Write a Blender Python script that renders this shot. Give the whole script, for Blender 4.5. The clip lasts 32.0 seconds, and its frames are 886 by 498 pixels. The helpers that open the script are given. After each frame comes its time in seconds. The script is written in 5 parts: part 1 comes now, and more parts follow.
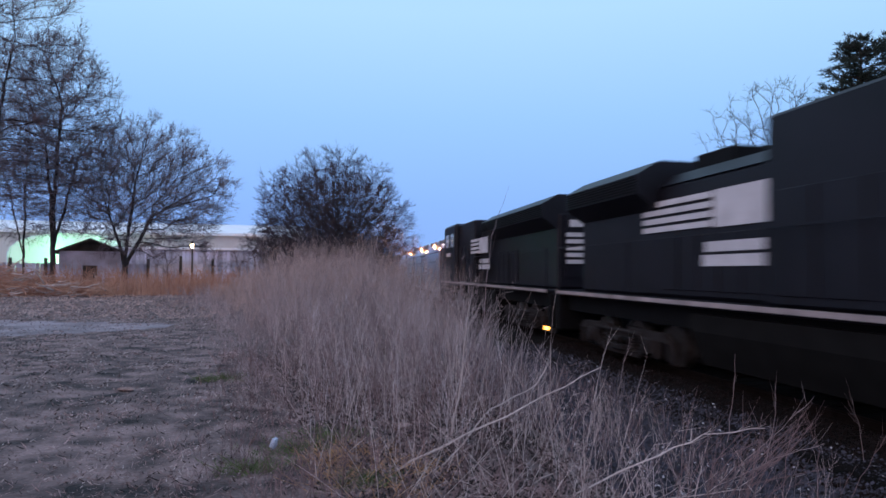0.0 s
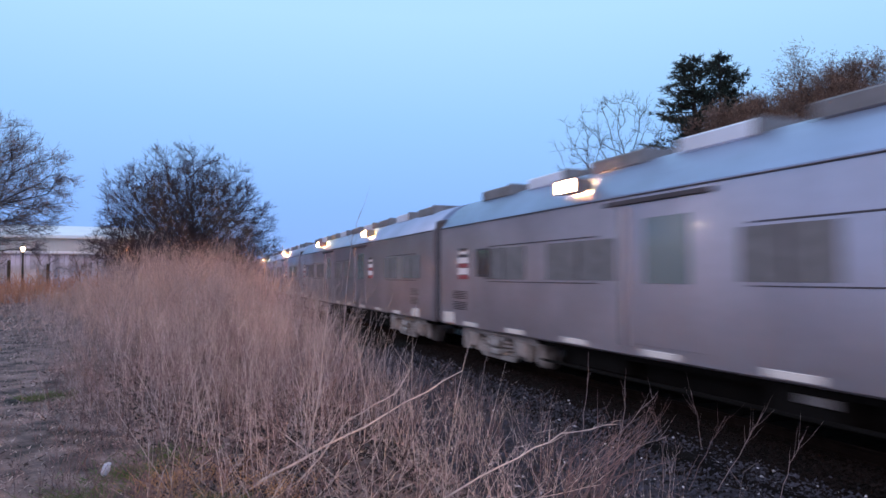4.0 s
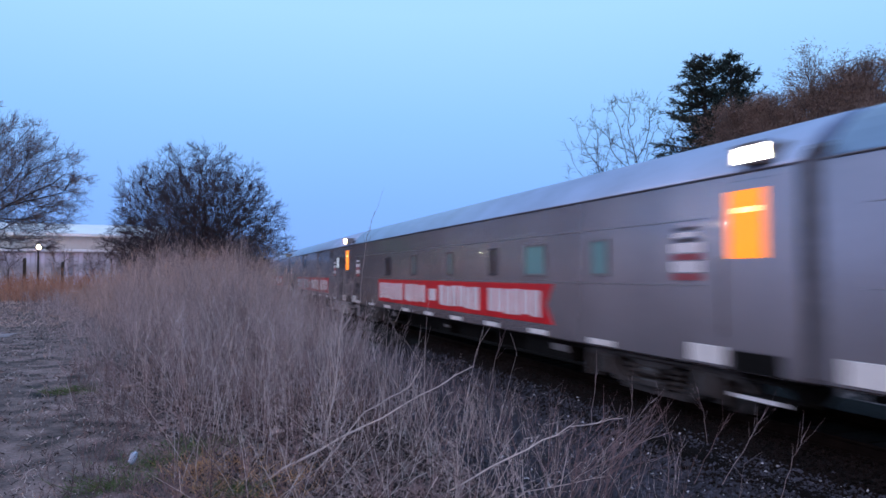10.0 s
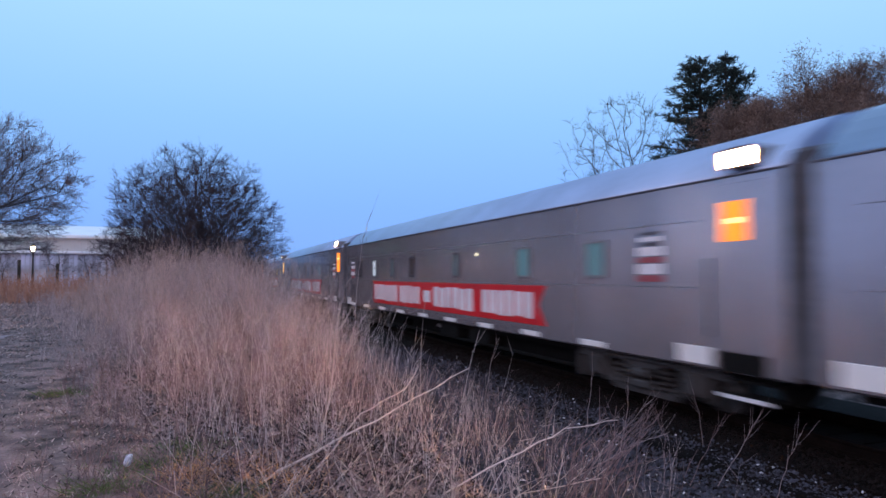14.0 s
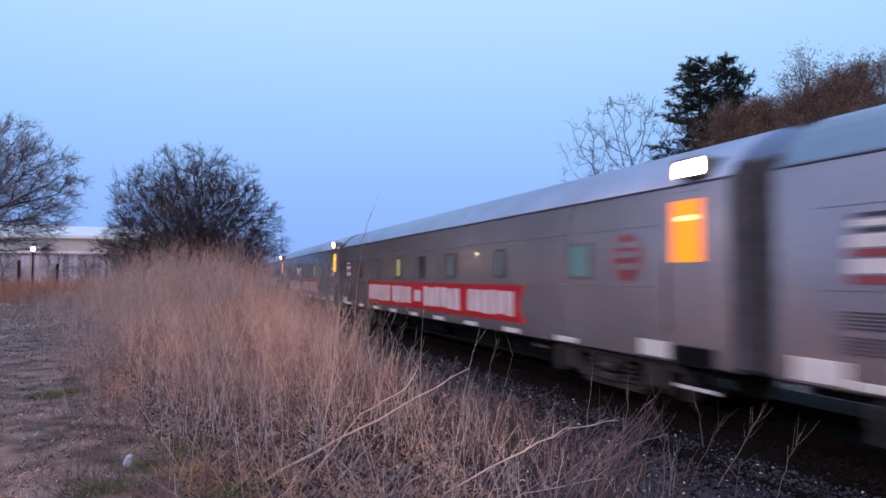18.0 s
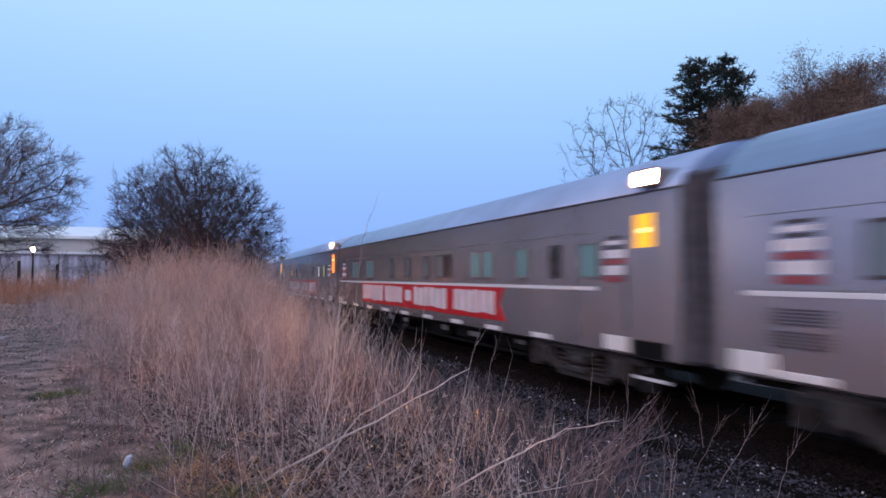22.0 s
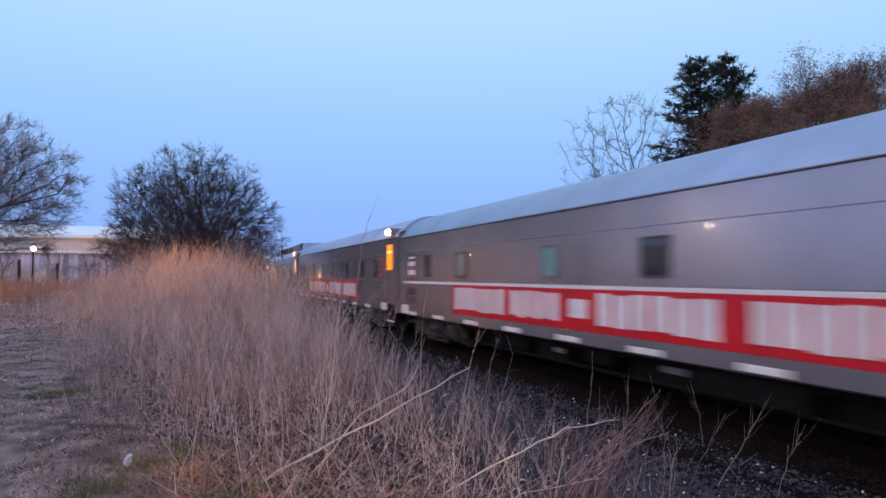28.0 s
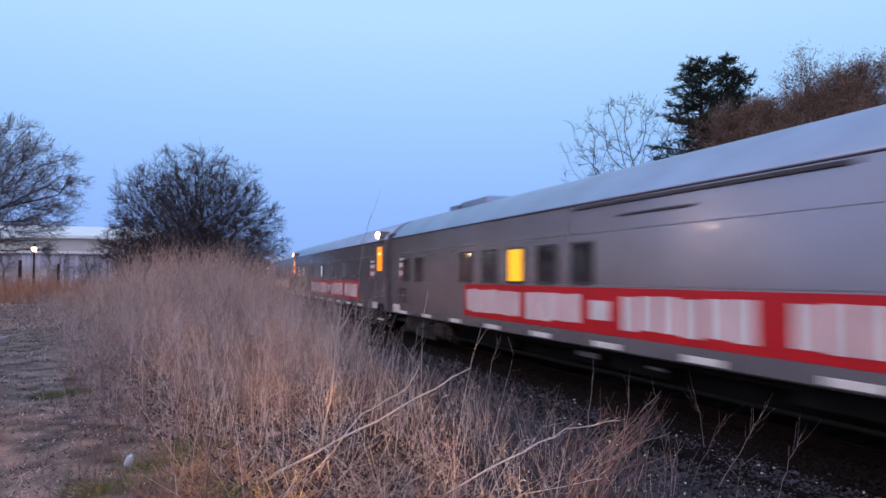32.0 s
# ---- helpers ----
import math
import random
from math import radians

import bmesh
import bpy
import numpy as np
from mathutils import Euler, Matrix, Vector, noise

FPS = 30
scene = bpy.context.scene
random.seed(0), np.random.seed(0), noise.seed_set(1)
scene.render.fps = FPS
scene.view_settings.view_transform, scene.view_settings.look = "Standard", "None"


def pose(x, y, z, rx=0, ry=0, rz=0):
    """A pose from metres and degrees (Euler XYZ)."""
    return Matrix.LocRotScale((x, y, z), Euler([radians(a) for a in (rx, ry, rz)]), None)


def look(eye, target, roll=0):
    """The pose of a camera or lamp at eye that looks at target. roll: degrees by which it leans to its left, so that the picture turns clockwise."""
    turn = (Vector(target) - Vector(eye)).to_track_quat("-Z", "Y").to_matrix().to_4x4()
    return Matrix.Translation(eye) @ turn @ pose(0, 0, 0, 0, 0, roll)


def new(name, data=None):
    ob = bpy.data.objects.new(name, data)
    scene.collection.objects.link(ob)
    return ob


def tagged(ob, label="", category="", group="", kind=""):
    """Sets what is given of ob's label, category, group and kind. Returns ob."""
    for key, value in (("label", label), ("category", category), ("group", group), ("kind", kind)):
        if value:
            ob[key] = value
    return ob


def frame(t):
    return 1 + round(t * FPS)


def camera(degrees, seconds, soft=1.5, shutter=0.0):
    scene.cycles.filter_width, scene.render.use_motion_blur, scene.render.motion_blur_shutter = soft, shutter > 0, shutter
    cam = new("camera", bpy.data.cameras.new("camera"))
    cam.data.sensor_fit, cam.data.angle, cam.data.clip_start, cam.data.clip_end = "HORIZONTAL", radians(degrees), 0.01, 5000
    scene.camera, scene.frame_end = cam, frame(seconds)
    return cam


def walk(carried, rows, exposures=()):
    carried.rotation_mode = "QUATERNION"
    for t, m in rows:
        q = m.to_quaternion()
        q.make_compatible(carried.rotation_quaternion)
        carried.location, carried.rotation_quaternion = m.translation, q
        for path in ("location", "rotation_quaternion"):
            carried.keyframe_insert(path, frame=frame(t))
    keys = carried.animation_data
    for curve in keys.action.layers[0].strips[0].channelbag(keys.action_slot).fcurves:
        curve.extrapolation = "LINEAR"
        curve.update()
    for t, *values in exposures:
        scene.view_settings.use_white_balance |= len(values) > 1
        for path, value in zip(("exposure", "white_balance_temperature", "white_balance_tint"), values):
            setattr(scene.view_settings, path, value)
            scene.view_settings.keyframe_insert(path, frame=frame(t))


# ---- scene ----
CLIP = 32.0
SPEED = 18.8                     # train, metres a second
XC, BEND, BEND_END = 8.52, 1300.0, 60.0


def track_x(y):
    """Centre line of the track: straight, a gentle bend, straight again."""
    if y <= 0:
        return XC
    if y < BEND_END:
        return XC + y * y / (2 * BEND)
    return XC + BEND_END ** 2 / (2 * BEND) + (y - BEND_END) * BEND_END / BEND


def track_turn(y):
    return -math.degrees(math.atan(min(max(y, 0), BEND_END) / BEND))


# ---- camera ----
cam = camera(66.3, CLIP, 1.6, 0.6)
EYE = (0.0, 0.0, 2.05)
# seconds, heading to the right of the track, tilt up, lean, steps forward
VIEW = [
    (0.0, 10.49, 1.96, 0.34, 0.00),
    (0.5, 10.53, 1.99, 0.36, 0.00),
    (1.0, 10.49, 2.02, 0.42, 0.00),
    (1.5, 9.84, 2.07, 0.44, 0.10),
    (2.0, 9.19, 2.03, 0.48, 0.20),
    (2.5, 8.67, 2.02, 0.49, 0.32),
    (3.0, 14.07, 2.32, -0.06, 0.34),
    (3.5, 21.90, 2.28, -0.14, 0.30),
    (5.5, 21.53, 2.18, 0.00, 0.00),
    (6.0, 21.45, 2.21, 0.00, 0.00),
    (6.5, 21.36, 2.20, 0.00, 0.00),
    (7.0, 21.32, 2.27, 0.00, 0.00),
    (7.5, 21.27, 2.27, 0.00, 0.00),
    (8.0, 21.27, 2.26, 0.00, 0.00),
    (8.5, 21.22, 2.23, 0.00, 0.00),
    (9.0, 21.16, 2.19, 0.00, 0.00),
    (9.5, 21.11, 2.18, 0.00, 0.00),
    (10.0, 21.03, 2.13, 0.00, 0.00),
    (10.5, 20.96, 2.10, 0.00, 0.00),
    (11.0, 20.94, 2.08, 0.00, 0.00),
    (11.5, 21.03, 2.11, 0.00, 0.00),
    (12.0, 21.14, 2.19, 0.00, 0.00),
    (12.5, 21.21, 2.24, 0.00, 0.00),
    (13.0, 21.24, 2.27, 0.00, 0.00),
    (13.5, 21.31, 2.31, 0.00, 0.00),
    (14.0, 21.36, 2.28, 0.00, 0.00),
    (14.5, 21.37, 2.29, 0.00, 0.00),
    (16.5, 21.38, 2.30, 0.00, 0.00),
    (17.0, 21.38, 2.29, 0.00, 0.00),
    (17.5, 21.37, 2.30, 0.00, 0.00),
    (18.0, 21.37, 2.30, 0.00, 0.00),
    (18.5, 21.36, 2.32, 0.00, 0.00),
    (19.0, 21.36, 2.33, 0.00, 0.00),
    (19.5, 21.34, 2.30, 0.00, 0.00),
    (20.0, 21.35, 2.34, 0.00, 0.00),
    (20.5, 21.35, 2.33, 0.00, 0.00),
    (21.0, 21.36, 2.34, 0.00, 0.00),
    (21.5, 21.37, 2.34, 0.00, 0.00),
    (22.0, 21.37, 2.34, 0.00, 0.00),
    (22.5, 21.36, 2.34, 0.00, 0.00),
    (23.0, 21.37, 2.34, 0.00, 0.00),
    (23.5, 21.38, 2.33, 0.00, 0.00),
    (24.0, 21.36, 2.34, 0.00, 0.00),
    (24.5, 21.36, 2.34, 0.00, 0.00),
    (25.0, 21.34, 2.32, 0.00, 0.00),
    (25.5, 21.34, 2.36, 0.00, 0.00),
    (27.5, 21.41, 2.28, 0.00, 0.00),
    (28.0, 21.36, 2.26, 0.00, 0.00),
    (28.5, 21.29, 2.20, 0.00, 0.00),
    (29.0, 21.19, 2.14, 0.00, 0.00),
    (29.5, 21.16, 2.20, 0.00, 0.00),
    (30.0, 21.22, 2.27, 0.00, 0.00),
    (30.5, 21.29, 2.31, 0.00, 0.00),
    (31.0, 21.33, 2.35, 0.00, 0.00),
    (31.5, 21.30, 2.34, 0.00, 0.00),
    (32.0, 21.30, 2.31, 0.00, 0.00),
]


def view_pose(yaw, tilt, lean, ahead):
    a = radians(yaw)
    eye = Vector((EYE[0] + math.sin(a) * ahead, EYE[1] + math.cos(a) * ahead, EYE[2]))
    way = Vector((math.sin(a), math.cos(a), math.tan(radians(tilt))))
    return look(eye, eye + way, lean)


# the film's colours drift: cooler at first, then warmer and pinker
TINT = [(0.0, 0.0, 6250, 10), (1.0, 0.0, 6200, 10), (2.5, 0.03, 6150, 9), (6.0, 0.05, 6100, 9), (7.0, 0.02, 5850, 8), (8.0, 0.0, 5700, 8), (13.0, -0.02, 5700, 8),
        (16.5, 0.0, 6350, 12), (25.0, 0.0, 6350, 13), (32.0, 0.0, 6400, 12)]
walk(cam, [(t, view_pose(*v)) for t, *v in VIEW], TINT)

# ---- sky and light ----
world = bpy.data.worlds.new("dusk_sky")
scene.world = world
world.use_nodes = True
wn, wl = world.node_tree.nodes, world.node_tree.links
wn.clear()
w_out, w_bg = wn.new("ShaderNodeOutputWorld"), wn.new("ShaderNodeBackground")
w_co, w_sep, w_ramp = wn.new("ShaderNodeTexCoord"), wn.new("ShaderNodeSeparateXYZ"), wn.new("ShaderNodeValToRGB")
wl.new(w_co.outputs["Generated"], w_sep.inputs[0])
wl.new(w_sep.outputs["Z"], w_ramp.inputs[0])
# brighter and pinker where the sun went down
w_dot, w_map, w_mix = wn.new("ShaderNodeVectorMath"), wn.new("ShaderNodeMapRange"), wn.new("ShaderNodeMixRGB")
w_dot.operation = "DOT_PRODUCT"
w_dot.inputs[1].default_value = (-0.79, -0.61, 0.0)
wl.new(w_co.outputs["Generated"], w_dot.inputs[0])
wl.new(w_dot.outputs["Value"], w_map.inputs["Value"])
w_map.inputs["From Min"].default_value, w_map.inputs["From Max"].default_value = 0.1, 1.0
w_low, w_both = wn.new("ShaderNodeMapRange"), wn.new("ShaderNodeMath")
w_low.inputs["From Min"].default_value, w_low.inputs["From Max"].default_value = 0.10, 0.55
w_low.inputs["To Min"].default_value, w_low.inputs["To Max"].default_value = 1.0, 0.25
wl.new(w_sep.outputs["Z"], w_low.inputs["Value"])
w_both.operation = "MULTIPLY"
wl.new(w_map.outputs["Result"], w_both.inputs[0])
wl.new(w_low.outputs["Result"], w_both.inputs[1])
wl.new(w_both.outputs[0], w_mix.inputs["Fac"])
wl.new(w_ramp.outputs[0], w_mix.inputs["Color1"])
w_mix.inputs["Color2"].default_value = (0.88, 0.72, 0.86, 1)
wl.new(w_mix.outputs[0], w_bg.inputs[0])
wl.new(w_bg.outputs[0], w_out.inputs[0])
SKY = [(0.0, (0.27, 0.44, 0.88)), (0.10, (0.29, 0.50, 0.99)), (0.22, (0.35, 0.60, 1.0)),
       (0.36, (0.46, 0.72, 1.0)), (1.0, (0.50, 0.70, 1.0))]
for i, (p, c) in enumerate(SKY):
    e = w_ramp.color_ramp.elements[i] if i < 2 else w_ramp.color_ramp.elements.new(p)
    e.position, e.color = p, (*c, 1)
w_bg.inputs[1].default_value = 1.03

# the afterglow in the west, behind the camera
glow = bpy.data.lights.new("afterglow", "SUN")
glow.energy, glow.angle, glow.color = 0.80, radians(50), (1.0, 0.60, 0.46)
new("afterglow", glow).matrix_world = look((0, 0, 50), (38, 30, 18))


# ---- materials ----
def mat(name, base, rough=0.7, metal=0.0, vary=0.25, scale=3.0, fine=40.0, bump=0.15, second=None, spread=0.0, by="none", coat=0.0, spec=0.5, edge=1.0):
    """Noise at two scales over the base colour, with relief; second: a colour that patches turn to; spread: shift of value from piece to piece."""
    m = bpy.data.materials.new(name)
    m.use_nodes = True
    n, l = m.node_tree.nodes, m.node_tree.links
    b = n["Principled BSDF"]
    b.inputs["Roughness"].default_value, b.inputs["Metallic"].default_value = rough, metal
    b.inputs["Coat Weight"].default_value, b.inputs["Coat Roughness"].default_value = coat, 0.03
    b.inputs["Specular IOR Level"].default_value = spec
    b.inputs["Specular Tint"].default_value = (edge, edge, edge, 1)
    co = n.new("ShaderNodeTexCoord")
    big, small = n.new("ShaderNodeTexNoise"), n.new("ShaderNodeTexNoise")
    for t, s, d in ((big, scale, 4), (small, fine, 3)):
        t.inputs["Scale"].default_value, t.inputs["Detail"].default_value = s, d
        l.new(co.outputs["Object"], t.inputs["Vector"])
    ramp = n.new("ShaderNodeValToRGB")
    lo = [c * (1 - vary) for c in base]
    hi = list(second) if second else [min(1, c * (1 + vary)) for c in base]
    ramp.color_ramp.elements[0].color, ramp.color_ramp.elements[1].color = (*lo, 1), (*hi, 1)
    ramp.color_ramp.elements[0].position, ramp.color_ramp.elements[1].position = 0.32, 0.68
    l.new(big.outputs[0], ramp.inputs[0])
    hsv = n.new("ShaderNodeHueSaturation")
    l.new(ramp.outputs[0], hsv.inputs["Color"])
    mix = n.new("ShaderNodeMath")
    mix.operation = "MULTIPLY_ADD"
    l.new(small.outputs[0], mix.inputs[0])
    mix.inputs[1].default_value, mix.inputs[2].default_value = vary * 1.6, 1 - vary * 0.8
    val = mix.outputs[0]
    if by != "none":
        src = n.new("ShaderNodeObjectInfo" if by == "object" else "ShaderNodeNewGeometry")
        add = n.new("ShaderNodeMath")
        add.operation = "MULTIPLY_ADD"
        l.new(src.outputs["Random" if by == "object" else "Random Per Island"], add.inputs[0])
        add.inputs[1].default_value = spread
        l.new(val, add.inputs[2])
        val = add.outputs[0]
    l.new(val, hsv.inputs["Value"])
    l.new(hsv.outputs[0], b.inputs["Base Color"])
    if bump:
        bp = n.new("ShaderNodeBump")
        bp.inputs["Strength"].default_value, bp.inputs["Distance"].default_value = bump, 0.02
        l.new(small.outputs[0], bp.inputs["Height"])
        l.new(bp.outputs[0], b.inputs["Normal"])
    return m


def lit(name, colour, strength, base=(0.8, 0.8, 0.8)):
    m = bpy.data.materials.new(name)
    m.use_nodes = True
    b = m.node_tree.nodes["Principled BSDF"]
    b.inputs["Base Color"].default_value = (*base, 1)
    b.inputs["Emission Color"].default_value, b.inputs["Emission Strength"].default_value = (*colour, 1), strength
    return m


def glassy(name, base, rough=0.08, colour=None, strength=0.0):
    """Coach glass, backed by a blind or a dark or dimly lit room."""
    m = bpy.data.materials.new(name)
    m.use_nodes = True
    b = m.node_tree.nodes["Principled BSDF"]
    b.inputs["Base Color"].default_value, b.inputs["Roughness"].default_value = (*base, 1), rough
    b.inputs["Coat Weight"].default_value = 0.6 if not colour else 0.12
    if colour:
        b.inputs["Emission Color"].default_value, b.inputs["Emission Strength"].default_value = (*colour, 1), strength
    return m


M = {
    "silver": mat("silver_paint", (0.465, 0.422, 0.452), 0.25, 0.72, 0.12, 0.5, 9.0, 0.02, coat=0.18, spec=0.3, edge=0.25),
    "stock": mat("dull_silver_paint", (0.50, 0.47, 0.53), 0.28, 0.68, 0.14, 0.6, 8.0, 0.02, coat=0.18, spec=0.3, edge=0.45),
    # silver tinted blue: the sky's reflection is put into the base colour
    "roof": mat("roof_silver_sky_tint", (0.37, 0.44, 0.61), 0.38, 0.6, 0.12, 0.7, 7.0, 0.05, edge=0.7),
    "hatch": mat("pale_hatch_paint", (0.70, 0.72, 0.82), 0.45, 0.2, 0.1, 2, 12, 0.05),
    "seam": mat("dark_seam", (0.07, 0.06, 0.07), 0.8, 0, 0.2),
    # grime taken near black, with the shade beneath the cars in the colour
    "under": mat("grimy_shaded_underframe", (0.006, 0.0055, 0.0055), 0.9, 0, 0.4, 3, 30, 0.3, spec=0.15),
    "truck": mat("painted_truck_frame", (0.055, 0.049, 0.049), 0.7, 0.2, 0.35, 4, 30, 0.3),
    "loco_truck": mat("grimy_engine_truck", (0.022, 0.018, 0.018), 0.8, 0.1, 0.4, 3, 30, 0.3, spec=0.2),
    "truck_pale": mat("silver_truck_frame", (0.42, 0.40, 0.40), 0.55, 0.3, 0.3, 4, 30, 0.3),
    "wheel": mat("worn_wheel_steel", (0.10, 0.09, 0.085), 0.5, 0.7, 0.3, 5, 40, 0.2),
    "red": mat("red_banner_paint", (0.60, 0.007, 0.014), 0.45, 0, 0.12, 2, 20, 0.03),
    "faded_red": mat("faded_red_paint", (0.36, 0.075, 0.085), 0.5, 0.2, 0.12, 2, 20, 0.03),
    "ghost_red": mat("worn_ghost_red_paint", (0.42, 0.27, 0.29), 0.5, 0.4, 0.3, 1.2, 9, 0.03),
    "letter": mat("pale_letter_paint", (0.82, 0.75, 0.77), 0.5, 0, 0.10, 2, 20, 0.03),
    "white": mat("white_paint", (0.78, 0.74, 0.76), 0.5, 0, 0.06, 2, 20, 0.03),
    "reflector": mat("pale_reflector_plate", (0.85, 0.80, 0.78), 0.3, 0.0, 0.08, 3, 20, 0.03),
    "rubber": mat("black_rubber", (0.085, 0.083, 0.098), 0.9, 0, 0.25, 6, 40, 0.2, spec=0.2),
    "vent": mat("grey_vent_plate", (0.20, 0.19, 0.20), 0.6, 0.3, 0.2, 4, 30, 0.1),
    "pane_dark": glassy("dark_window_glass", (0.02, 0.022, 0.03)),
    "pane_grey": glassy("grey_blind_window", (0.17, 0.21, 0.22), 0.2),
    "pane_teal": glassy("teal_blind_window", (0.15, 0.27, 0.285), 0.15, (0.25, 0.6, 0.6), 0.045),
    "pane_yellow": glassy("lamplit_window", (0.5, 0.4, 0.1), 0.15, (1.0, 0.78, 0.18), 0.85),
    "pane_lime": glassy("dim_lit_window", (0.4, 0.42, 0.2), 0.15, (0.72, 0.78, 0.22), 0.28),
    "pane_white": glassy("white_lit_window", (0.6, 0.6, 0.6), 0.15, (0.75, 0.8, 0.85), 0.5),
    "orange": glassy("orange_vestibule_window", (0.2, 0.05, 0.005), 0.3, (1.0, 0.23, 0.0), 1.8),
    "amber": glassy("amber_vestibule_window", (0.2, 0.10, 0.01), 0.3, (1.0, 0.46, 0.015), 1.4),
    "tube": lit("lamp_tube_glow", (1.0, 0.62, 0.10), 2.6),
    "step_glow": lit("orange_step_glow", (1.0, 0.36, 0.04), 9.0),
    "lamp_0": lit("pale_lamp_glow", (1.0, 0.78, 0.50), 130.0),
    "lamp_1": lit("warm_lamp_glow", (1.0, 0.44, 0.16), 1900.0),
    "lamp_2": lit("orange_lamp_glow", (1.0, 0.38, 0.10), 7200.0),
    "lamp_3": lit("strong_orange_lamp_glow", (1.0, 0.36, 0.08), 20000.0),
    "loco": mat("black_engine_paint", (0.006, 0.0052, 0.009), 0.5, 0.0, 0.3, 1.0, 14, 0.06, spec=0.24),
    "loco_trim": mat("dirty_white_edge", (0.30, 0.25, 0.25), 0.6, 0, 0.35, 1.5, 20, 0.04),
    "loco_dark": mat("black_grille", (0.004, 0.004, 0.005), 0.8, 0.0, 0.3, 3, 30, 0.2, spec=0.15),
    "loco_white": mat("faded_white_paint", (0.55, 0.53, 0.56), 0.55, 0, 0.12, 2, 20, 0.04),
    "ground": mat("mown_dry_grass", (0.040, 0.028, 0.031), 0.95, 0, 0.85, 2.6, 26.0, 1.0, (0.225, 0.156, 0.152)),
    "gravel_lot": mat("blue_grey_gravel", (0.21, 0.178, 0.198), 0.95, 0, 0.35, 1.0, 25, 0.5),
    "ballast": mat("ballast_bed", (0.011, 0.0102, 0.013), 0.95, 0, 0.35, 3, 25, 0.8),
    # rust brown taken near black: shade beside the train is in the colour
    "brown_stone": mat("shaded_rusty_stone", (0.006, 0.0040, 0.0037), 0.95, 0, 0.3, 8, 40, 0.3, None, 1.2, "island", spec=0.15),
    "stone": mat("ballast_stone", (0.026, 0.025, 0.034), 0.9, 0, 0.3, 8, 40, 0.3, None, 1.6, "island", spec=0.3),
    # stained bed, ties and rails painted darker still for the shade under the train
    "stained": mat("shaded_rusty_ballast", (0.004, 0.0027, 0.0025), 0.95, 0, 0.4, 3, 25, 0.8, spec=0.1),
    "tie": mat("shaded_creosoted_tie", (0.008, 0.006, 0.0055), 0.95, 0, 0.4, 5, 40, 0.4, None, 0.3, "object", spec=0.05),
    "rail": mat("shaded_rail_steel", (0.010, 0.007, 0.006), 0.9, 0.0, 0.3, 5, 40, 0.1, spec=0.05),
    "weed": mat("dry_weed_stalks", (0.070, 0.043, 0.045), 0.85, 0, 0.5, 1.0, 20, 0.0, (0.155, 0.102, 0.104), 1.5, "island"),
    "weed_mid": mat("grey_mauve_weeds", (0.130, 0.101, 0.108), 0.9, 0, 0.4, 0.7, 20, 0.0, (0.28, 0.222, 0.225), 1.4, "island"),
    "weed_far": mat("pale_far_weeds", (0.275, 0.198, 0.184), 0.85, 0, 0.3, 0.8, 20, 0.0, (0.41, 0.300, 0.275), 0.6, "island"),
    "ochre": mat("ochre_grass", (0.36, 0.20, 0.095), 0.85, 0, 0.3, 1.0, 20, 0.0, None, 0.5, "island"),
    "pale_stone": mat("pale_stone_chips", (0.34, 0.33, 0.36), 0.8, 0, 0.3, 8, 40, 0.2, None, 0.8, "island"),
    "pale_stem": mat("grey_lilac_stems", (0.38, 0.325, 0.335), 0.85, 0, 0.2, 2.0, 20, 0.0, None, 0.5, "island"),
    "straw": mat("pale_straw", (0.42, 0.345, 0.33), 0.8, 0, 0.2, 2.0, 20, 0.0, None, 0.3, "island"),
    "dull_leaf": mat("dull_dead_leaves", (0.24, 0.165, 0.15), 0.9, 0, 0.5, 9, 40, 0.4),
    "russet": mat("russet_grass", (0.38, 0.18, 0.125), 0.9, 0, 0.25, 0.6, 20, 0.0, (0.48, 0.28, 0.20), 0.4, "island"),
    "blade": mat("short_dry_grass", (0.100, 0.066, 0.068), 0.9, 0, 0.6, 1.4, 20, 0.0, (0.25, 0.175, 0.172), 1.4, "island"),
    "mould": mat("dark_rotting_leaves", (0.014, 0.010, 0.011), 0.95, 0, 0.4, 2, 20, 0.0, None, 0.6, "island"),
    "green": mat("green_grass", (0.07, 0.10, 0.03), 0.85, 0, 0.3, 2, 20, 0.0, None, 0.4, "island"),
    "bark": mat("dark_bark", (0.032, 0.025, 0.026), 0.9, 0, 0.35, 2, 20, 0.5),
    "twig": mat("brown_twigs", (0.105, 0.076, 0.078), 0.9, 0, 0.25, 1, 20, 0.0, None, 0.3, "island"),
    "thorn": mat("dark_thorn_twigs", (0.060, 0.047, 0.056), 0.95, 0, 0.25, 1, 20, 0.0, None, 0.4, "island", spec=0.15),
    "twig_dark": mat("dark_mauve_twigs", (0.150, 0.118, 0.135), 0.9, 0, 0.25, 1, 20, 0.0, None, 0.3, "island"),
    "twig_red": mat("red_brown_twigs", (0.090, 0.060, 0.052), 0.9, 0, 0.25, 1, 20, 0.0, None, 0.3, "island"),
    "needle": mat("dark_needles", (0.012, 0.021, 0.016), 0.8, 0, 0.3, 1, 20, 0.0, None, 0.6, "island"),
    "bud": mat("brown_buds", (0.150, 0.098, 0.078), 0.85, 0, 0.3, 1, 20, 0.0, None, 0.6, "island"),
    "wall_pale": mat("pale_sheet_cladding", (0.64, 0.61, 0.62), 0.6, 0.1, 0.1, 0.3, 6, 0.1),
    "roof_white": mat("white_sheet_roof", (0.82, 0.84, 0.90), 0.5, 0, 0.06, 0.3, 6, 0.05),
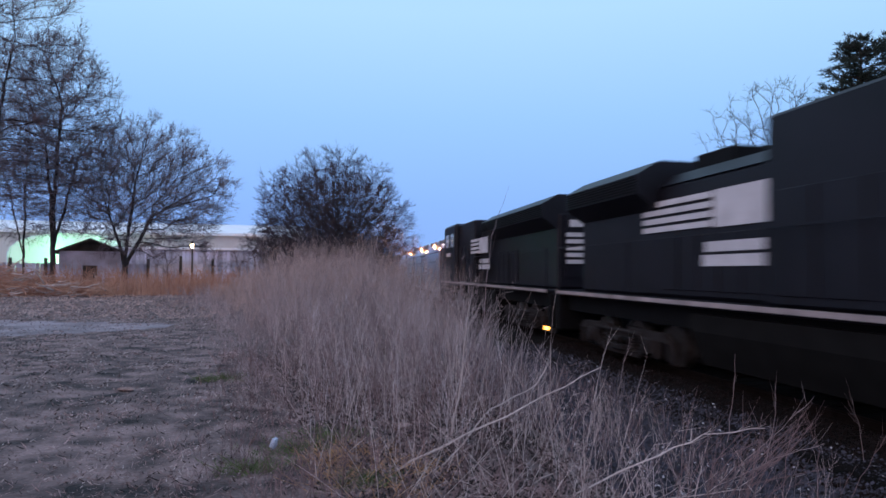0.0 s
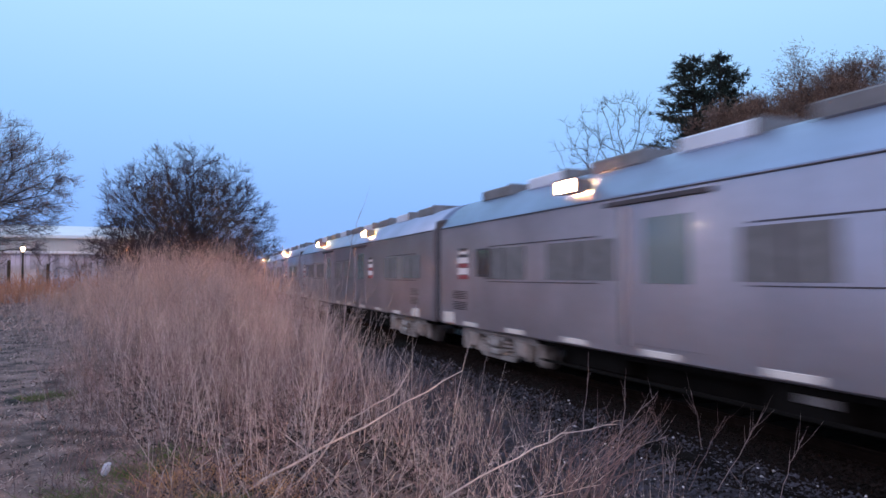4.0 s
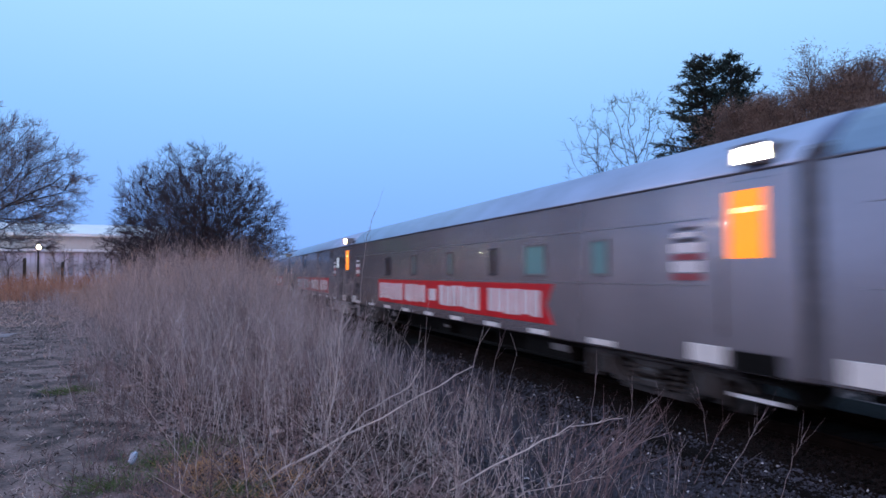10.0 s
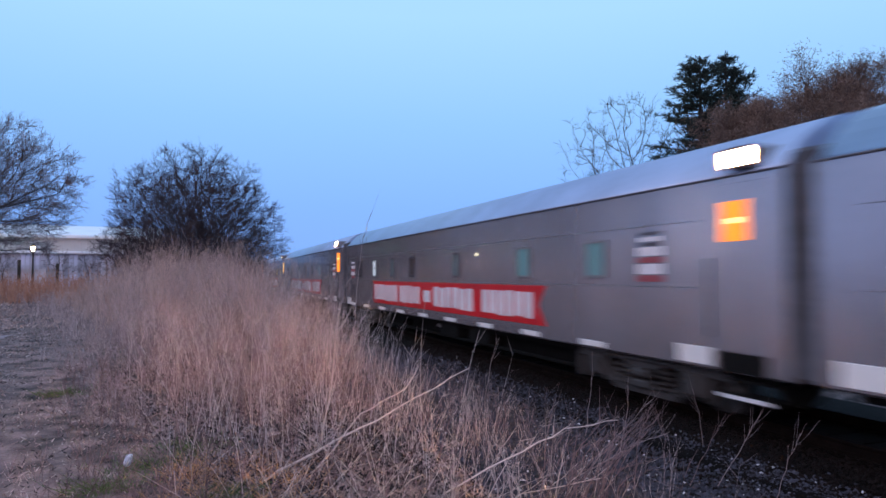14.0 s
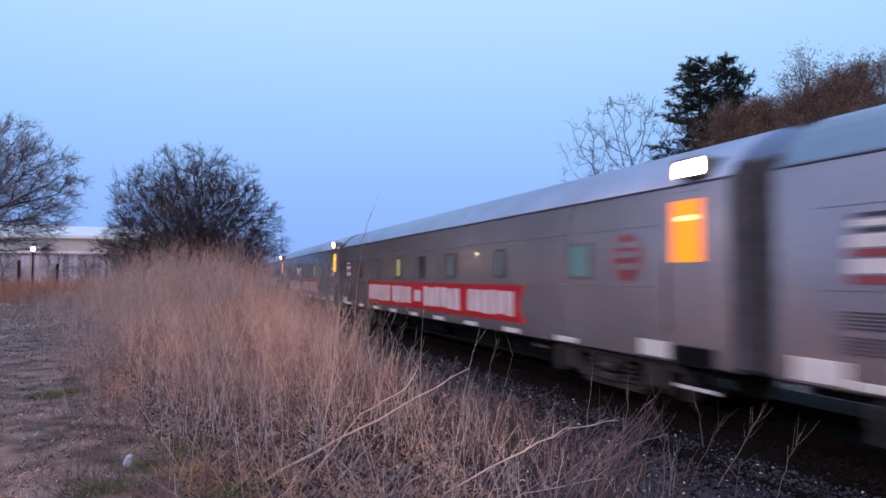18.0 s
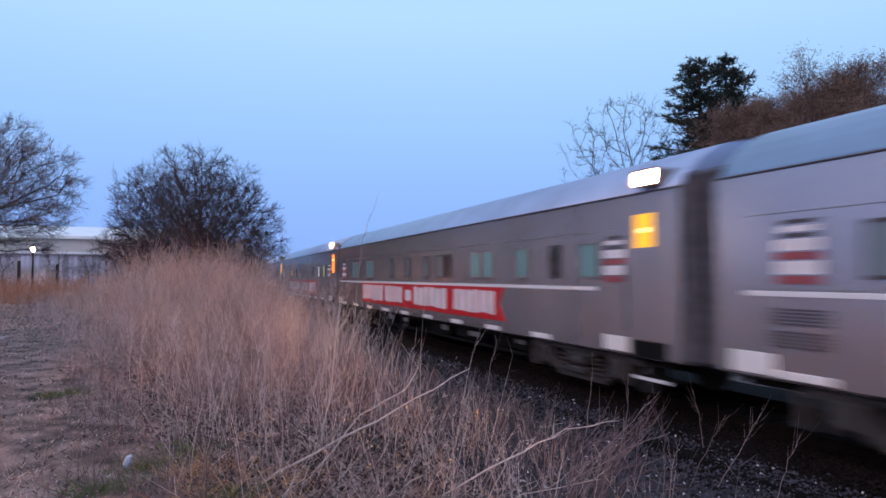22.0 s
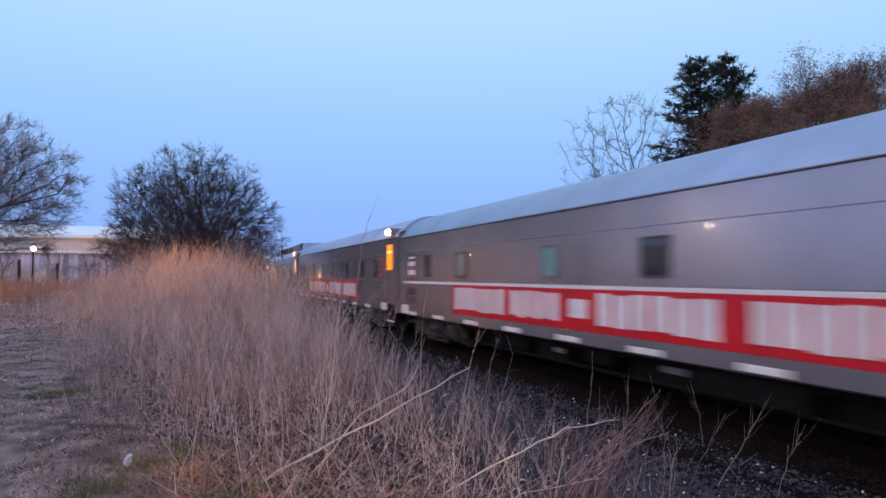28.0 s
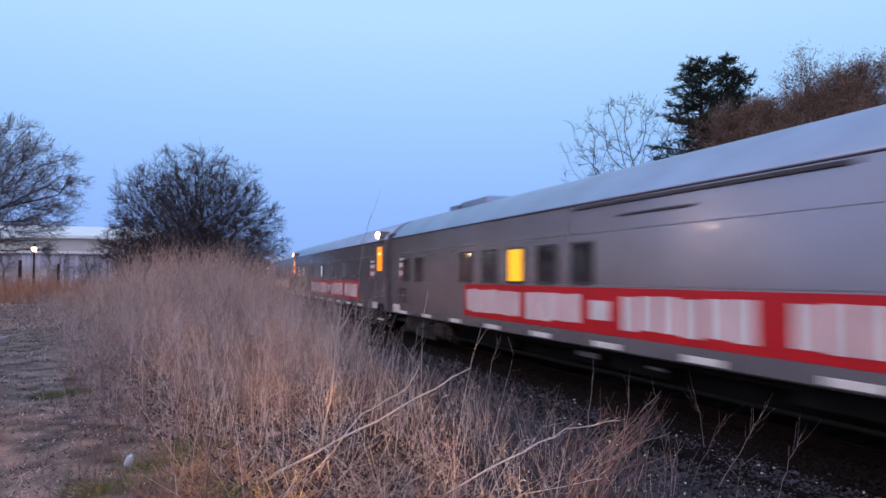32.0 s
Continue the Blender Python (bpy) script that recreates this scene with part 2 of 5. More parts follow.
    "fence": mat("grey_fence_sheet", (0.33, 0.33, 0.41), 0.7, 0, 0.35, 0.6, 10, 0.2, None, 1.1, "object"),
    "wood_dark": mat("weathered_dark_wood", (0.045, 0.04, 0.038), 0.9, 0, 0.3, 2, 30, 0.3),
    # woods tinted blue: distance haze is put into the colour
    "hill": mat("hazy_wooded_hill", (0.12, 0.15, 0.22), 1.0, 0, 0.2, 0.01, 0.2, 0.0),
    "litter": mat("pale_plastic", (0.42, 0.47, 0.60), 0.35, 0, 0.1, 5, 30, 0.1),
    "yard": lit("yard_light_glow", (1.0, 0.80, 0.62), 650.0),
    "street": lit("street_lamp_glow", (1.0, 0.62, 0.30), 110.0),
    "green_lamp": lit("green_light", (0.25, 1.0, 0.45), 400.0),
    "green_glow": lit("green_lit_sheet", (0.45, 1.0, 0.55), 0.45),
}


# ---- mesh helpers ----
def part(name, bm, material, parent=None, label=""):
    """Link a bmesh as one mesh object, under a thing or a part if one is given."""
    me = bpy.data.meshes.new(name)
    bm.to_mesh(me)
    bm.free()
    me.materials.append(M[material])
    ob = new(name, me)
    ob.parent = parent
    return tagged(ob, label) if label else ob


def share(name, me, parent, m=None, label=""):
    ob = new(name, me)
    ob.parent = parent
    if m is not None:
        ob.matrix_basis = m
    return tagged(ob, label) if label else ob


def add_box(bm, x0, x1, y0, y1, z0, z1, bevel=0.0):
    r = bmesh.ops.create_cube(bm, size=1.0, matrix=Matrix.Translation(((x0 + x1) / 2, (y0 + y1) / 2, (z0 + z1) / 2))
                              @ Matrix.Diagonal((abs(x1 - x0), abs(y1 - y0), abs(z1 - z0), 1)))
    if bevel:
        es = list({e for v in r["verts"] for e in v.link_edges})
        bmesh.ops.bevel(bm, geom=es, offset=bevel, segments=1, affect="EDGES")


def box(*a):
    bm = bmesh.new()
    add_box(bm, *a)
    return bm


def add_cyl(bm, m, r0, r1, h, n=12):
    bmesh.ops.create_cone(bm, cap_ends=True, segments=n, radius1=r0, radius2=r1, depth=h, matrix=m)


def profile(points, y0, y1):
    """A closed outline in x and z, drawn out along y."""
    bm = bmesh.new()
    a = [bm.verts.new((x, y0, z)) for x, z in points]
    b = [bm.verts.new((x, y1, z)) for x, z in points]
    k = len(points)
    for i in range(k):
        bm.faces.new((a[i], a[(i + 1) % k], b[(i + 1) % k], b[i]))
    bm.faces.new(a[::-1])
    bm.faces.new(b)
    bmesh.ops.recalc_face_normals(bm, faces=bm.faces)
    return bm


def mesh_of(name, verts, faces, material, kind="", parent=None, smooth=False):
    me = bpy.data.meshes.new(name)
    me.from_pydata(verts, [], faces)
    me.materials.append(M[material])
    if smooth:
        me.shade_smooth()
    ob = new(name, me)
    ob.parent = parent
    return tagged(ob, kind=kind) if kind else ob


def tubes(segs, sides=3):
    """Tapered prisms from rows of x0 y0 z0 x1 y1 z1 r0 r1."""
    s = np.asarray(segs, float)
    p0, p1, r0, r1 = s[:, 0:3], s[:, 3:6], s[:, 6], s[:, 7]
    d = p1 - p0
    d /= np.maximum(np.linalg.norm(d, axis=1), 1e-9)[:, None]
    ref = np.where(np.abs(d[:, 2:3]) > 0.9, np.array([[1.0, 0, 0]]), np.array([[0, 0, 1.0]]))
    u = np.cross(d, ref)
    u /= np.maximum(np.linalg.norm(u, axis=1), 1e-9)[:, None]
    w = np.cross(d, u)
    ang = np.arange(sides) * 2 * np.pi / sides
    ring = np.cos(ang)[None, :, None] * u[:, None, :] + np.sin(ang)[None, :, None] * w[:, None, :]
    a = p0[:, None, :] + ring * r0[:, None, None]
    b = p1[:, None, :] + ring * r1[:, None, None]
    verts = np.concatenate([a, b], axis=1).reshape(-1, 3)
    base = (np.arange(len(s)) * 2 * sides)[:, None]
    faces = []
    for i in range(sides):
        j = (i + 1) % sides
        faces.append(np.concatenate([base + i, base + j, base + sides + j, base + sides + i], axis=1))
    return verts.tolist(), np.stack(faces, 1).reshape(-1, 4).tolist()


def from_tubes(name, segs, material, parent=None, sides=3, kind=""):
    v, f = tubes(segs, sides)
    return mesh_of(name, v, f, material, kind, parent)


def thing(name, label, category, at=None, group="", kind=""):
    ob = new(name)
    ob.empty_display_size = 0.2
    if at is not None:
        ob.matrix_basis = at
    return tagged(ob, label, category, group, kind)


# ---- ground, track and distance ----
def ground_z(x, y):
    u = x - track_x(y)
    rough = 0.05 * noise.noise((x * 0.35, y * 0.35, 3.0)) + 0.025 * noise.noise((x * 1.7, y * 1.7, 9.0))
    if u < -7.0:
        z = 0.50
    elif u < -5.5:
        k = (u + 7.0) / 1.5
        z = 0.50 - 0.43 * k * k * (3 - 2 * k)
    elif u < -3.4:
        z = 0.07 - 0.40 * (u + 5.5) / 2.1
    elif u < 3.4:
        z = -0.45
    elif u < 6:
        z = -0.45 + 0.75 * (u - 3.4) / 2.6
    else:
        z = 0.30
    return z + rough * (1.0 if abs(x) < 60 and abs(y) < 120 else 0.0)


def spread(near, far, step, grow):
    out, v, s = [], 0.0, step
    while v < near:
        out.append(v)
        v += step
    while v < far:
        out.append(v)
        s *= grow
        v += s
    return out + [far]


def build_ground():
    ax = spread(16, 3000, 0.3, 1.12)
    xs = sorted({-a for a in ax} | set(ax))
    by = spread(34, 3000, 0.35, 1.10)
    ys = sorted({-b for b in spread(4, 3000, 1.0, 1.3)} | set(by))
    verts = [(x, y, ground_z(x, y)) for y in ys for x in xs]
    w = len(xs)
    faces = [(j * w + i, j * w + i + 1, (j + 1) * w + i + 1, (j + 1) * w + i) for j in range(len(ys) - 1) for i in range(w - 1)]
    ob = mesh_of("ground", verts, faces, "ground", "structure", smooth=True)
    tagged(ob, "mown dry winter grass beside the railway", "ground")


build_ground()


def strip(name, offsets, y0, y1, step, material, label, category):
    """A band that follows the track; offsets: rows of (sideways, height)."""
    n = int((y1 - y0) / step) + 1
    verts, k = [], len(offsets)
    for j in range(n):
        y = y0 + j * step
        verts += [(track_x(y) + u + 0.05 * noise.noise((y * 0.8, u, 1)), y, z + 0.03 * noise.noise((y * 1.3, u * 2, 4))) for u, z in offsets]
    faces = [(j * k + i, j * k + i + 1, (j + 1) * k + i + 1, (j + 1) * k + i) for j in range(n - 1) for i in range(k - 1)]
    return tagged(mesh_of(name, verts, faces, material, "structure", smooth=True), label, category)


strip("ballast", [(-6.4, 0.05), (-6.0, 0.17), (-5.5, 0.10), (-4.5, -0.09), (-3.6, -0.25), (-3.0, -0.24), (-2.5, -0.19), (-1.9, -0.20), (0, -0.23), (1.9, -0.23), (2.5, -0.24), (3.9, -0.65)],
      -60, 900, 2.0, "ballast", "dark grey crushed stone track bed", "track bed")
# strip of rust stain plus painted shade under the train
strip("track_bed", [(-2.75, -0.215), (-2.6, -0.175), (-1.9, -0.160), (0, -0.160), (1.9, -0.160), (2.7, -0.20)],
      -60, 400, 1.0, "stained", "rust-brown oil-stained stones between the rails, painted darker for shade", "track bed")

# a patch of bare gravel on the lawn
def build_gravel():
    n, m = 56, 20
    keep, vs, fs = {}, [], []
    for j in range(m):
        for i in range(n):
            x, y = -24 + 22 * i / (n - 1), 15.5 + 9 * j / (m - 1)
            e = ((x + 14) / 10.5) ** 2 + ((y - 19.8) / 3.4) ** 2 + 0.5 * noise.noise((x * 0.45, y * 0.8, 3))
            if e < 1:
                keep[i, j] = len(vs)
                vs.append((x, y, ground_z(x, y) + 0.006))
    for (i, j), k in keep.items():
        q = [keep.get(c) for c in ((i, j), (i + 1, j), (i + 1, j + 1), (i, j + 1))]
        if None not in q:
            fs.append(tuple(q))
    tagged(mesh_of("gravel_pavement", vs, fs, "gravel_lot", "structure", smooth=True), "bare blue-grey gravel lot in the grass", "gravel")


build_gravel()

track = thing("railway_track", "steel rails on dark wooden ties in ballast", "railway track")
for side in (-0.75, 0.75):
    n, k = 160, 8
    prof = [(-0.07, -0.17), (-0.07, -0.15), (-0.012, -0.13), (-0.012, -0.045), (-0.036, -0.03), (-0.036, 0.0), (0.036, 0.0), (0.036, -0.03),
            (0.012, -0.045), (0.012, -0.13), (0.07, -0.15), (0.07, -0.17)]
    k = len(prof)
    vs = []
    for j in range(n):
        y = -60 + j * 6.0
        vs += [(track_x(y) + side + u, y, z) for u, z in prof]
    fs = [(j * k + i, j * k + (i + 1) % k, (j + 1) * k + (i + 1) % k, (j + 1) * k + i) for j in range(n - 1) for i in range(k)]
    mesh_of("rail", vs, fs, "rail", parent=track)


def build_hill():
    vs, fs, n = [], [], 80
    for j in range(n):
        x = -1800 + j * 45.0
        h = 40 + 8 * noise.noise((x * 0.002, 0, 5)) + 4 * noise.noise((x * 0.012, 2, 5))
        vs += [(x, 1900, -2), (x, 2000, h * 0.75), (x, 2150, h), (x, 2400, -2)]
    for j in range(n - 1):
        for i in range(3):
            fs.append((j * 4 + i, (j + 1) * 4 + i, (j + 1) * 4 + i + 1, j * 4 + i + 1))
    tagged(mesh_of("backdrop_hill", vs, fs, "hill", "structure", smooth=True), "low wooded ridge on the horizon, haze painted in blue", "hill")


build_hill()

# ---- trees ----
rng = random.Random(7)


def grow(segs, tips, p, d, length, r, depth, spread_deg, up, wiggle, forks, shrink=0.74, least=0.006):
    """Branches that fork and taper; appends rows for tubes()."""
    steps = 3 if depth > 1 else 2
    for i in range(steps):
        d = (d + Vector((rng.uniform(-1, 1), rng.uniform(-1, 1), rng.uniform(-1, 1))) * wiggle + Vector((0, 0, up))).normalized()
        q = p + d * (length / steps)
        r1 = max(r * (1 - 0.28 * (i + 1) / steps), least)
        segs.append((*p, *q, max(r * (1 - 0.28 * i / steps), least), r1))
        if depth > 0 and i < steps - 1 and rng.random() < 0.75:
            side(segs, tips, q, d, length * rng.uniform(0.5, 0.8), r1 * 0.6, depth - 1, spread_deg, up, wiggle, forks, shrink, least)
        p = q
    if depth <= 0:
        tips.append((p, d))
        return
    for _ in range(forks):
        side(segs, tips, p, d, length * rng.uniform(0.8, 1.1) * shrink, r1 * 0.72, depth - 1, spread_deg, up, wiggle, forks, shrink, least)


def side(segs, tips, p, d, length, r, depth, spread_deg, up, wiggle, forks, shrink, least):
    a = d.orthogonal().normalized()
    a.rotate(Matrix.Rotation(rng.uniform(0, 2 * math.pi), 3, d))
    e = d.copy()
    e.rotate(Matrix.Rotation(radians(spread_deg * rng.uniform(0.6, 1.3)), 3, a))
    grow(segs, tips, p, e, length, r, depth, spread_deg, up, wiggle, forks, shrink, least)


def bare_tree(name, label, x, y, height, trunk_r, depth, spread_deg, up, seed, twig="twig", forks=2, bole=0.22, limbs=5, least=0.008, width=1.0):
    rng.seed(seed)
    z = ground_z(x, y) - 0.1
    tree = thing(name, label, "tree", pose(x, y, z))
    segs, tips, trunk = [], [], []
    p, d, r = Vector((0, 0, 0)), Vector((0, 0, 1)), trunk_r
    n = 6
    top = height * (bole + 0.33)
    for i in range(n):
        q = p + Vector((rng.uniform(-.06, .06) * height * 0.1, rng.uniform(-.06, .06) * height * 0.1, top / n))
        r1 = trunk_r * (1 - 0.62 * (i + 1) / n)
        trunk.append((*p, *q, r * (1.25 if i == 0 else 1), r1))
        p, r = q, r1
        if q.z > height * bole:
            for _ in range(max(1, limbs // 3)):
                side(segs, tips, q, Vector((0, 0, 1)), height * 0.2 * width, r1 * 0.6, depth, spread_deg * 1.25, up, 0.16, forks, 0.76, least)
    grow(segs, tips, p, Vector((0, 0, 1)), height * 0.17, r, depth, spread_deg, up, 0.14, forks + 1, 0.76, least)
    hi = max(s[5] for s in segs)
    k = height / hi
    segs = [[*(c * k for c in s[:6]), s[6], s[7]] for s in segs]
    trunk = [[*(c * k for c in s[:6]), s[6], s[7]] for s in trunk]
    from_tubes("trunk", trunk, "bark", tree, 8)
    from_tubes("crown", segs, twig, tree, 3, "stuff")
    return tree, tips, k


def bearing(deg, dist):
    return dist * math.sin(radians(deg)), dist * math.cos(radians(deg))


def crowd_tree(name, label, x, y, bole, crown, sizes, seed, twig, reach=2.6, step=0.32, clear=0.55, n=1500, least=0.009, girth=1.0, sprays=4,
               spray=0.52, lean=(0.0, 0.0), solid=2.2, stiff=0.55):
    """A tree whose branches grow step by step into the free room of its crown, then end in sprays of twigs.
    crown: middle height, half width, rise above and drop below the middle; sizes: height of the bole and of the leader, and how many more stems fork off."""
    r = np.random.RandomState(seed)
    rng.seed(seed)
    tree = thing(name, label, "tree", pose(x, y, ground_z(x, y) - 0.1))
    mid, wide, up, down = crown
    d = r.normal(size=(n * 2, 3))
    d /= np.linalg.norm(d, axis=1)[:, None]
    lump = np.array([1 + 0.17 * noise.noise((a * 2.3 + seed, b * 2.3, c * 2.3)) + 0.08 * noise.noise((a * 6, b * 6 + seed, c * 6)) for a, b, c in d])
    f = r.rand(len(d)) ** (1 / solid) * lump
    pts = np.stack([d[:, 0] * wide * f + lean[0], d[:, 1] * wide * f + lean[1], mid + np.where(d[:, 2] > 0, up, down) * d[:, 2] * f], 1)
    pts = pts[pts[:, 2] > bole * 0.8][:n]
    nodes, parent = [np.zeros(3)], [-1]
    tall = sizes[1]
    k = max(3, int(tall / step))
    for i in range(k):
        p = nodes[-1] + np.array((r.uniform(-.05, .05) + lean[0] * 0.35 / k, r.uniform(-.05, .05), tall / k))
        nodes.append(p)
        parent.append(len(nodes) - 2)
    # further stems from the fork
    for j in range(sizes[2]):
        fork = max(1, int(k * sizes[0] / tall * r.uniform(0.7, 1.2)))
        a, last, tilt = 2.4 * j + seed, fork, r.uniform(0.25, 0.5)
        for i in range(int(k * 0.55)):
            p = nodes[last] + np.array((math.cos(a) * tilt, math.sin(a) * tilt, 1)) * (tall / k) + r.uniform(-.05, .05, 3)
            nodes.append(p)
            parent.append(last)
            last = len(nodes) - 1
    free = np.array([p[2] >= sizes[0] * 0.75 for p in nodes])
    node = np.array(nodes)
    live = pts
    dist = np.linalg.norm(live[:, None] - node[None, free], axis=2)
    ids = np.nonzero(free)[0]
    near, gap = ids[dist.argmin(1)], dist.min(1)
    parent = list(parent)
    for _ in range(90):
        on = gap < reach * (3 if _ < 12 else 1)
        if not on.any():
            break
        grown = []
        for t in np.unique(near[on]):
            v = live[on & (near == t)] - node[t]
            v = (v / np.linalg.norm(v, axis=1)[:, None]).mean(0) + r.uniform(-.22, .22, 3)
            if parent[t] >= 0:
                back = node[t] - node[parent[t]]
                v = v + stiff * back / max(np.linalg.norm(back), 1e-6)
            v /= max(np.linalg.norm(v), 1e-6)
            grown.append((t, node[t] + v * step))
        base = len(node)
        node = np.concatenate([node, np.array([g[1] for g in grown])])
        parent += [int(g[0]) for g in grown]
        dn = np.linalg.norm(live[:, None] - node[None, base:], axis=2)
        better = dn.min(1) < gap
        near = np.where(better, base + dn.argmin(1), near)
        gap = np.minimum(gap, dn.min(1))
        keep = gap > clear
        live, near, gap = live[keep], near[keep], gap[keep]
        if len(live) == 0 or len(node) > 12000:
            break
    m = len(node)
    flow = np.zeros(m)
    child = np.zeros(m, int)
    for i in range(m - 1, 0, -1):
        flow[i] = max(flow[i], least ** 2.25)
        flow[parent[i]] += flow[i]
        child[parent[i]] += 1
    rad = girth * np.maximum(flow, least ** 2.25) ** (1 / 2.25)
    trunk, limbs, fine = [], [], []
    for i in range(1, m):
        p = parent[i]
        row = (*node[p], *node[i], min(rad[p], rad[i] * 1.25) if p else rad[i] * 1.35, rad[i])
        (trunk if i <= k and node[i][2] < sizes[0] * 1.6 else limbs).append(row)
    heart = np.array((lean[0] * 0.6, lean[1] * 0.6, mid - down * 0.55))
    for i in range(k + 1, m):
        if rad[i] > least * girth * 4.2:
            continue
        d0 = node[i] - node[parent[i]]
        d0 /= max(np.linalg.norm(d0), 1e-6)
        out = node[i] - heart
        out /= max(np.linalg.norm(out), 1e-6)
        for _ in range(sprays + (2 if child[i] == 0 else 0)):
            w = d0 * 0.5 + out * 0.5 + r.uniform(-.95, .95, 3)
            w /= np.linalg.norm(w)
            t = node[i] - d0 * step * r.rand()
            q = t + w * spray * r.uniform(0.5, 1.25)
            fine.append((*t, *q, least * 0.8, least * 0.65))
            for _ in range(2):
                w2 = w + out * 0.3 + r.uniform(-.6, .6, 3)
                h = t + (q - t) * r.uniform(0.4, 1.0)
                fine.append((*h, *(h + w2 / np.linalg.norm(w2) * spray * r.uniform(0.35, 0.85)), least * 0.65, least * 0.5))
    from_tubes("trunk", trunk, "bark", tree, 8)
    from_tubes("branchwork", limbs, "bark", tree, 4, "stuff")
    return tree, fine, r


def bare(*a, **k):
    tree, fine, _ = crowd_tree("bare_tree", *a, **k)
    from_tubes("crown", fine, a[7], tree, 3, "stuff")


# tall bare trees at the edge of the lawn
bare("tall leafless tree with a forked dark trunk", *bearing(-19.4, 52), 3.4, (9.6, 4.7, 8.0, 5.4), (3.0, 12.5, 2), 11, "twig_dark", n=2300, clear=0.45, girth=1.1)
bare("leafless tree with a slim leaning stem", *bearing(-21.4, 54), 2.8, (7.4, 3.0, 6.2, 4.2), (2.6, 9.5, 1), 17, "twig_dark", n=700, girth=1.0)
bare("very tall leafless tree, thin high limbs", *bearing(-23.4, 50), 5.0, (13.5, 5.8, 9.5, 8.0), (4.5, 18.0, 1), 12, "twig_dark", n=2000, girth=1.15, step=0.36, clear=0.55)
bare("leafless round-crowned tree with reddish twigs", *bearing(-14.6, 52), 2.6, (6.9, 5.7, 5.5, 4.3), (2.4, 6.6, 3), 23, "twig_dark", n=2600, clear=0.42, girth=1.1, lean=(1.5, 0.3))
# beyond the track
bare("slender leafless tree behind the railway", *bearing(36.3, 43), 3.0, (8.4, 3.9, 4.9, 4.4), (3.0, 5.0, 2), 37, "bark", n=620, girth=1.15, step=0.3, clear=0.5,
     sprays=1, spray=0.4, least=0.009, stiff=0.75)
for k, (deg, dist, tall) in enumerate(((-3.3, 58, 3.6), (-4.9, 61, 4.6), (-6.3, 57, 3.2), (-8.2, 60, 3.9), (-11.6, 57, 3.4))):
    bare("small leafless sapling before the warehouse", *bearing(deg, dist), 0.5, (tall * 0.55, tall * 0.3, tall * 0.5, tall * 0.4), (0.5, tall * 0.6, 2), 80 + k, "twig",
         n=90, girth=0.9, step=0.25, clear=0.4, sprays=2, spray=0.4)


def dense_bush_tree():
    """A short trunk with a broad dome of arching limbs and fine twigs over a dark thicket."""
    x, y = bearing(1.2, 46)
    tree, fine, r = crowd_tree("spreading_tree", "broad dense leafless thorn tree, dark brown twigs", x, y, 0.7, (3.8, 5.5, 5.75, 2.9), (1.0, 3.4, 5), 41, "thorn",
                               n=6500, step=0.24, clear=0.30, sprays=3, spray=0.38, least=0.0075, girth=1.0, solid=2.6)
    # the dark thicket round the foot
    for _ in range(9000):
        a, f = r.uniform(0, 6.28), r.rand() ** 0.55
        c = np.array((math.cos(a) * 4.3 * f, math.sin(a) * 4.3 * f, r.uniform(0.1, 5.4) * (1.0 - f * 0.62)))
        w = np.array((math.cos(a), math.sin(a), 1.1)) + r.uniform(-.8, .8, 3)
        q = c + w / np.linalg.norm(w) * r.uniform(0.25, 0.6)
        fine.append((*c, *q, 0.012, 0.008))
        w2 = w + r.uniform(-.9, .9, 3)
        fine.append((*q, *(q + w2 / np.linalg.norm(w2) * r.uniform(0.2, 0.45)), 0.008, 0.006))
    # fine spray all through the dome, thinner towards its outline
    for _ in range(11000):
        d = r.normal(size=3)
        d /= np.linalg.norm(d)
        f = r.rand() ** 0.5 * 0.90 * (1 + 0.10 * noise.noise((d[0] * 2.3, d[1] * 2.3, d[2] * 2.3)))
        c = np.array((d[0] * 5.2 * f, d[1] * 5.2 * f, 3.6 + d[2] * f * (5.5 if d[2] > 0 else 2.7)))
        w = d * 0.8 + np.array((0, 0, 0.35)) + r.uniform(-.8, .8, 3)
        q = c + w / np.linalg.norm(w) * r.uniform(0.2, 0.5)
        fine.append((*c, *q, 0.008, 0.006))
        w2 = w + r.uniform(-.7, .7, 3)
        fine.append((*q, *(q + w2 / np.linalg.norm(w2) * r.uniform(0.15, 0.4)), 0.006, 0.005))
    from_tubes("crown", fine, "thorn", tree, 3, "stuff")


dense_bush_tree()


def conifer(label, x, y, height, seed, width):
    rng.seed(seed)
    tree = thing("pine_tree", label, "tree", pose(x, y, ground_z(x, y) - 0.1))
    from_tubes("trunk", [(0, 0, 0, 0.05, 0, height * 0.5, 0.28, 0.17), (0.05, 0, height * 0.5, 0, 0, height, 0.17, 0.03)], "bark", tree, 8)
    limbs, quads = [], []
    z = height * 0.16
    while z < height * 0.985:
        f = 1 - (z - height * 0.16) / (height * 0.84)
        for _ in range(3 if z > height * 0.42 else 2):
            a, ln = rng.uniform(0, 6.28), width * (0.05 + 1.15 * f ** 0.66) * rng.uniform(0.45, 1.12)
            d = Vector((math.cos(a), math.sin(a), rng.uniform(-0.05, 0.42)))
            tip = Vector((0, 0, z)) + d * ln
            limbs.append((0, 0, z, *tip, 0.05, 0.012))
            for i in range(int(5 + ln * 11)):
                t = rng.uniform(0.12, 1.03)
                c = Vector((0, 0, z)).lerp(tip, t) + Vector((rng.uniform(-1, 1), rng.uniform(-1, 1), rng.uniform(-.6, .4))) * 0.26
                for _ in range(5):
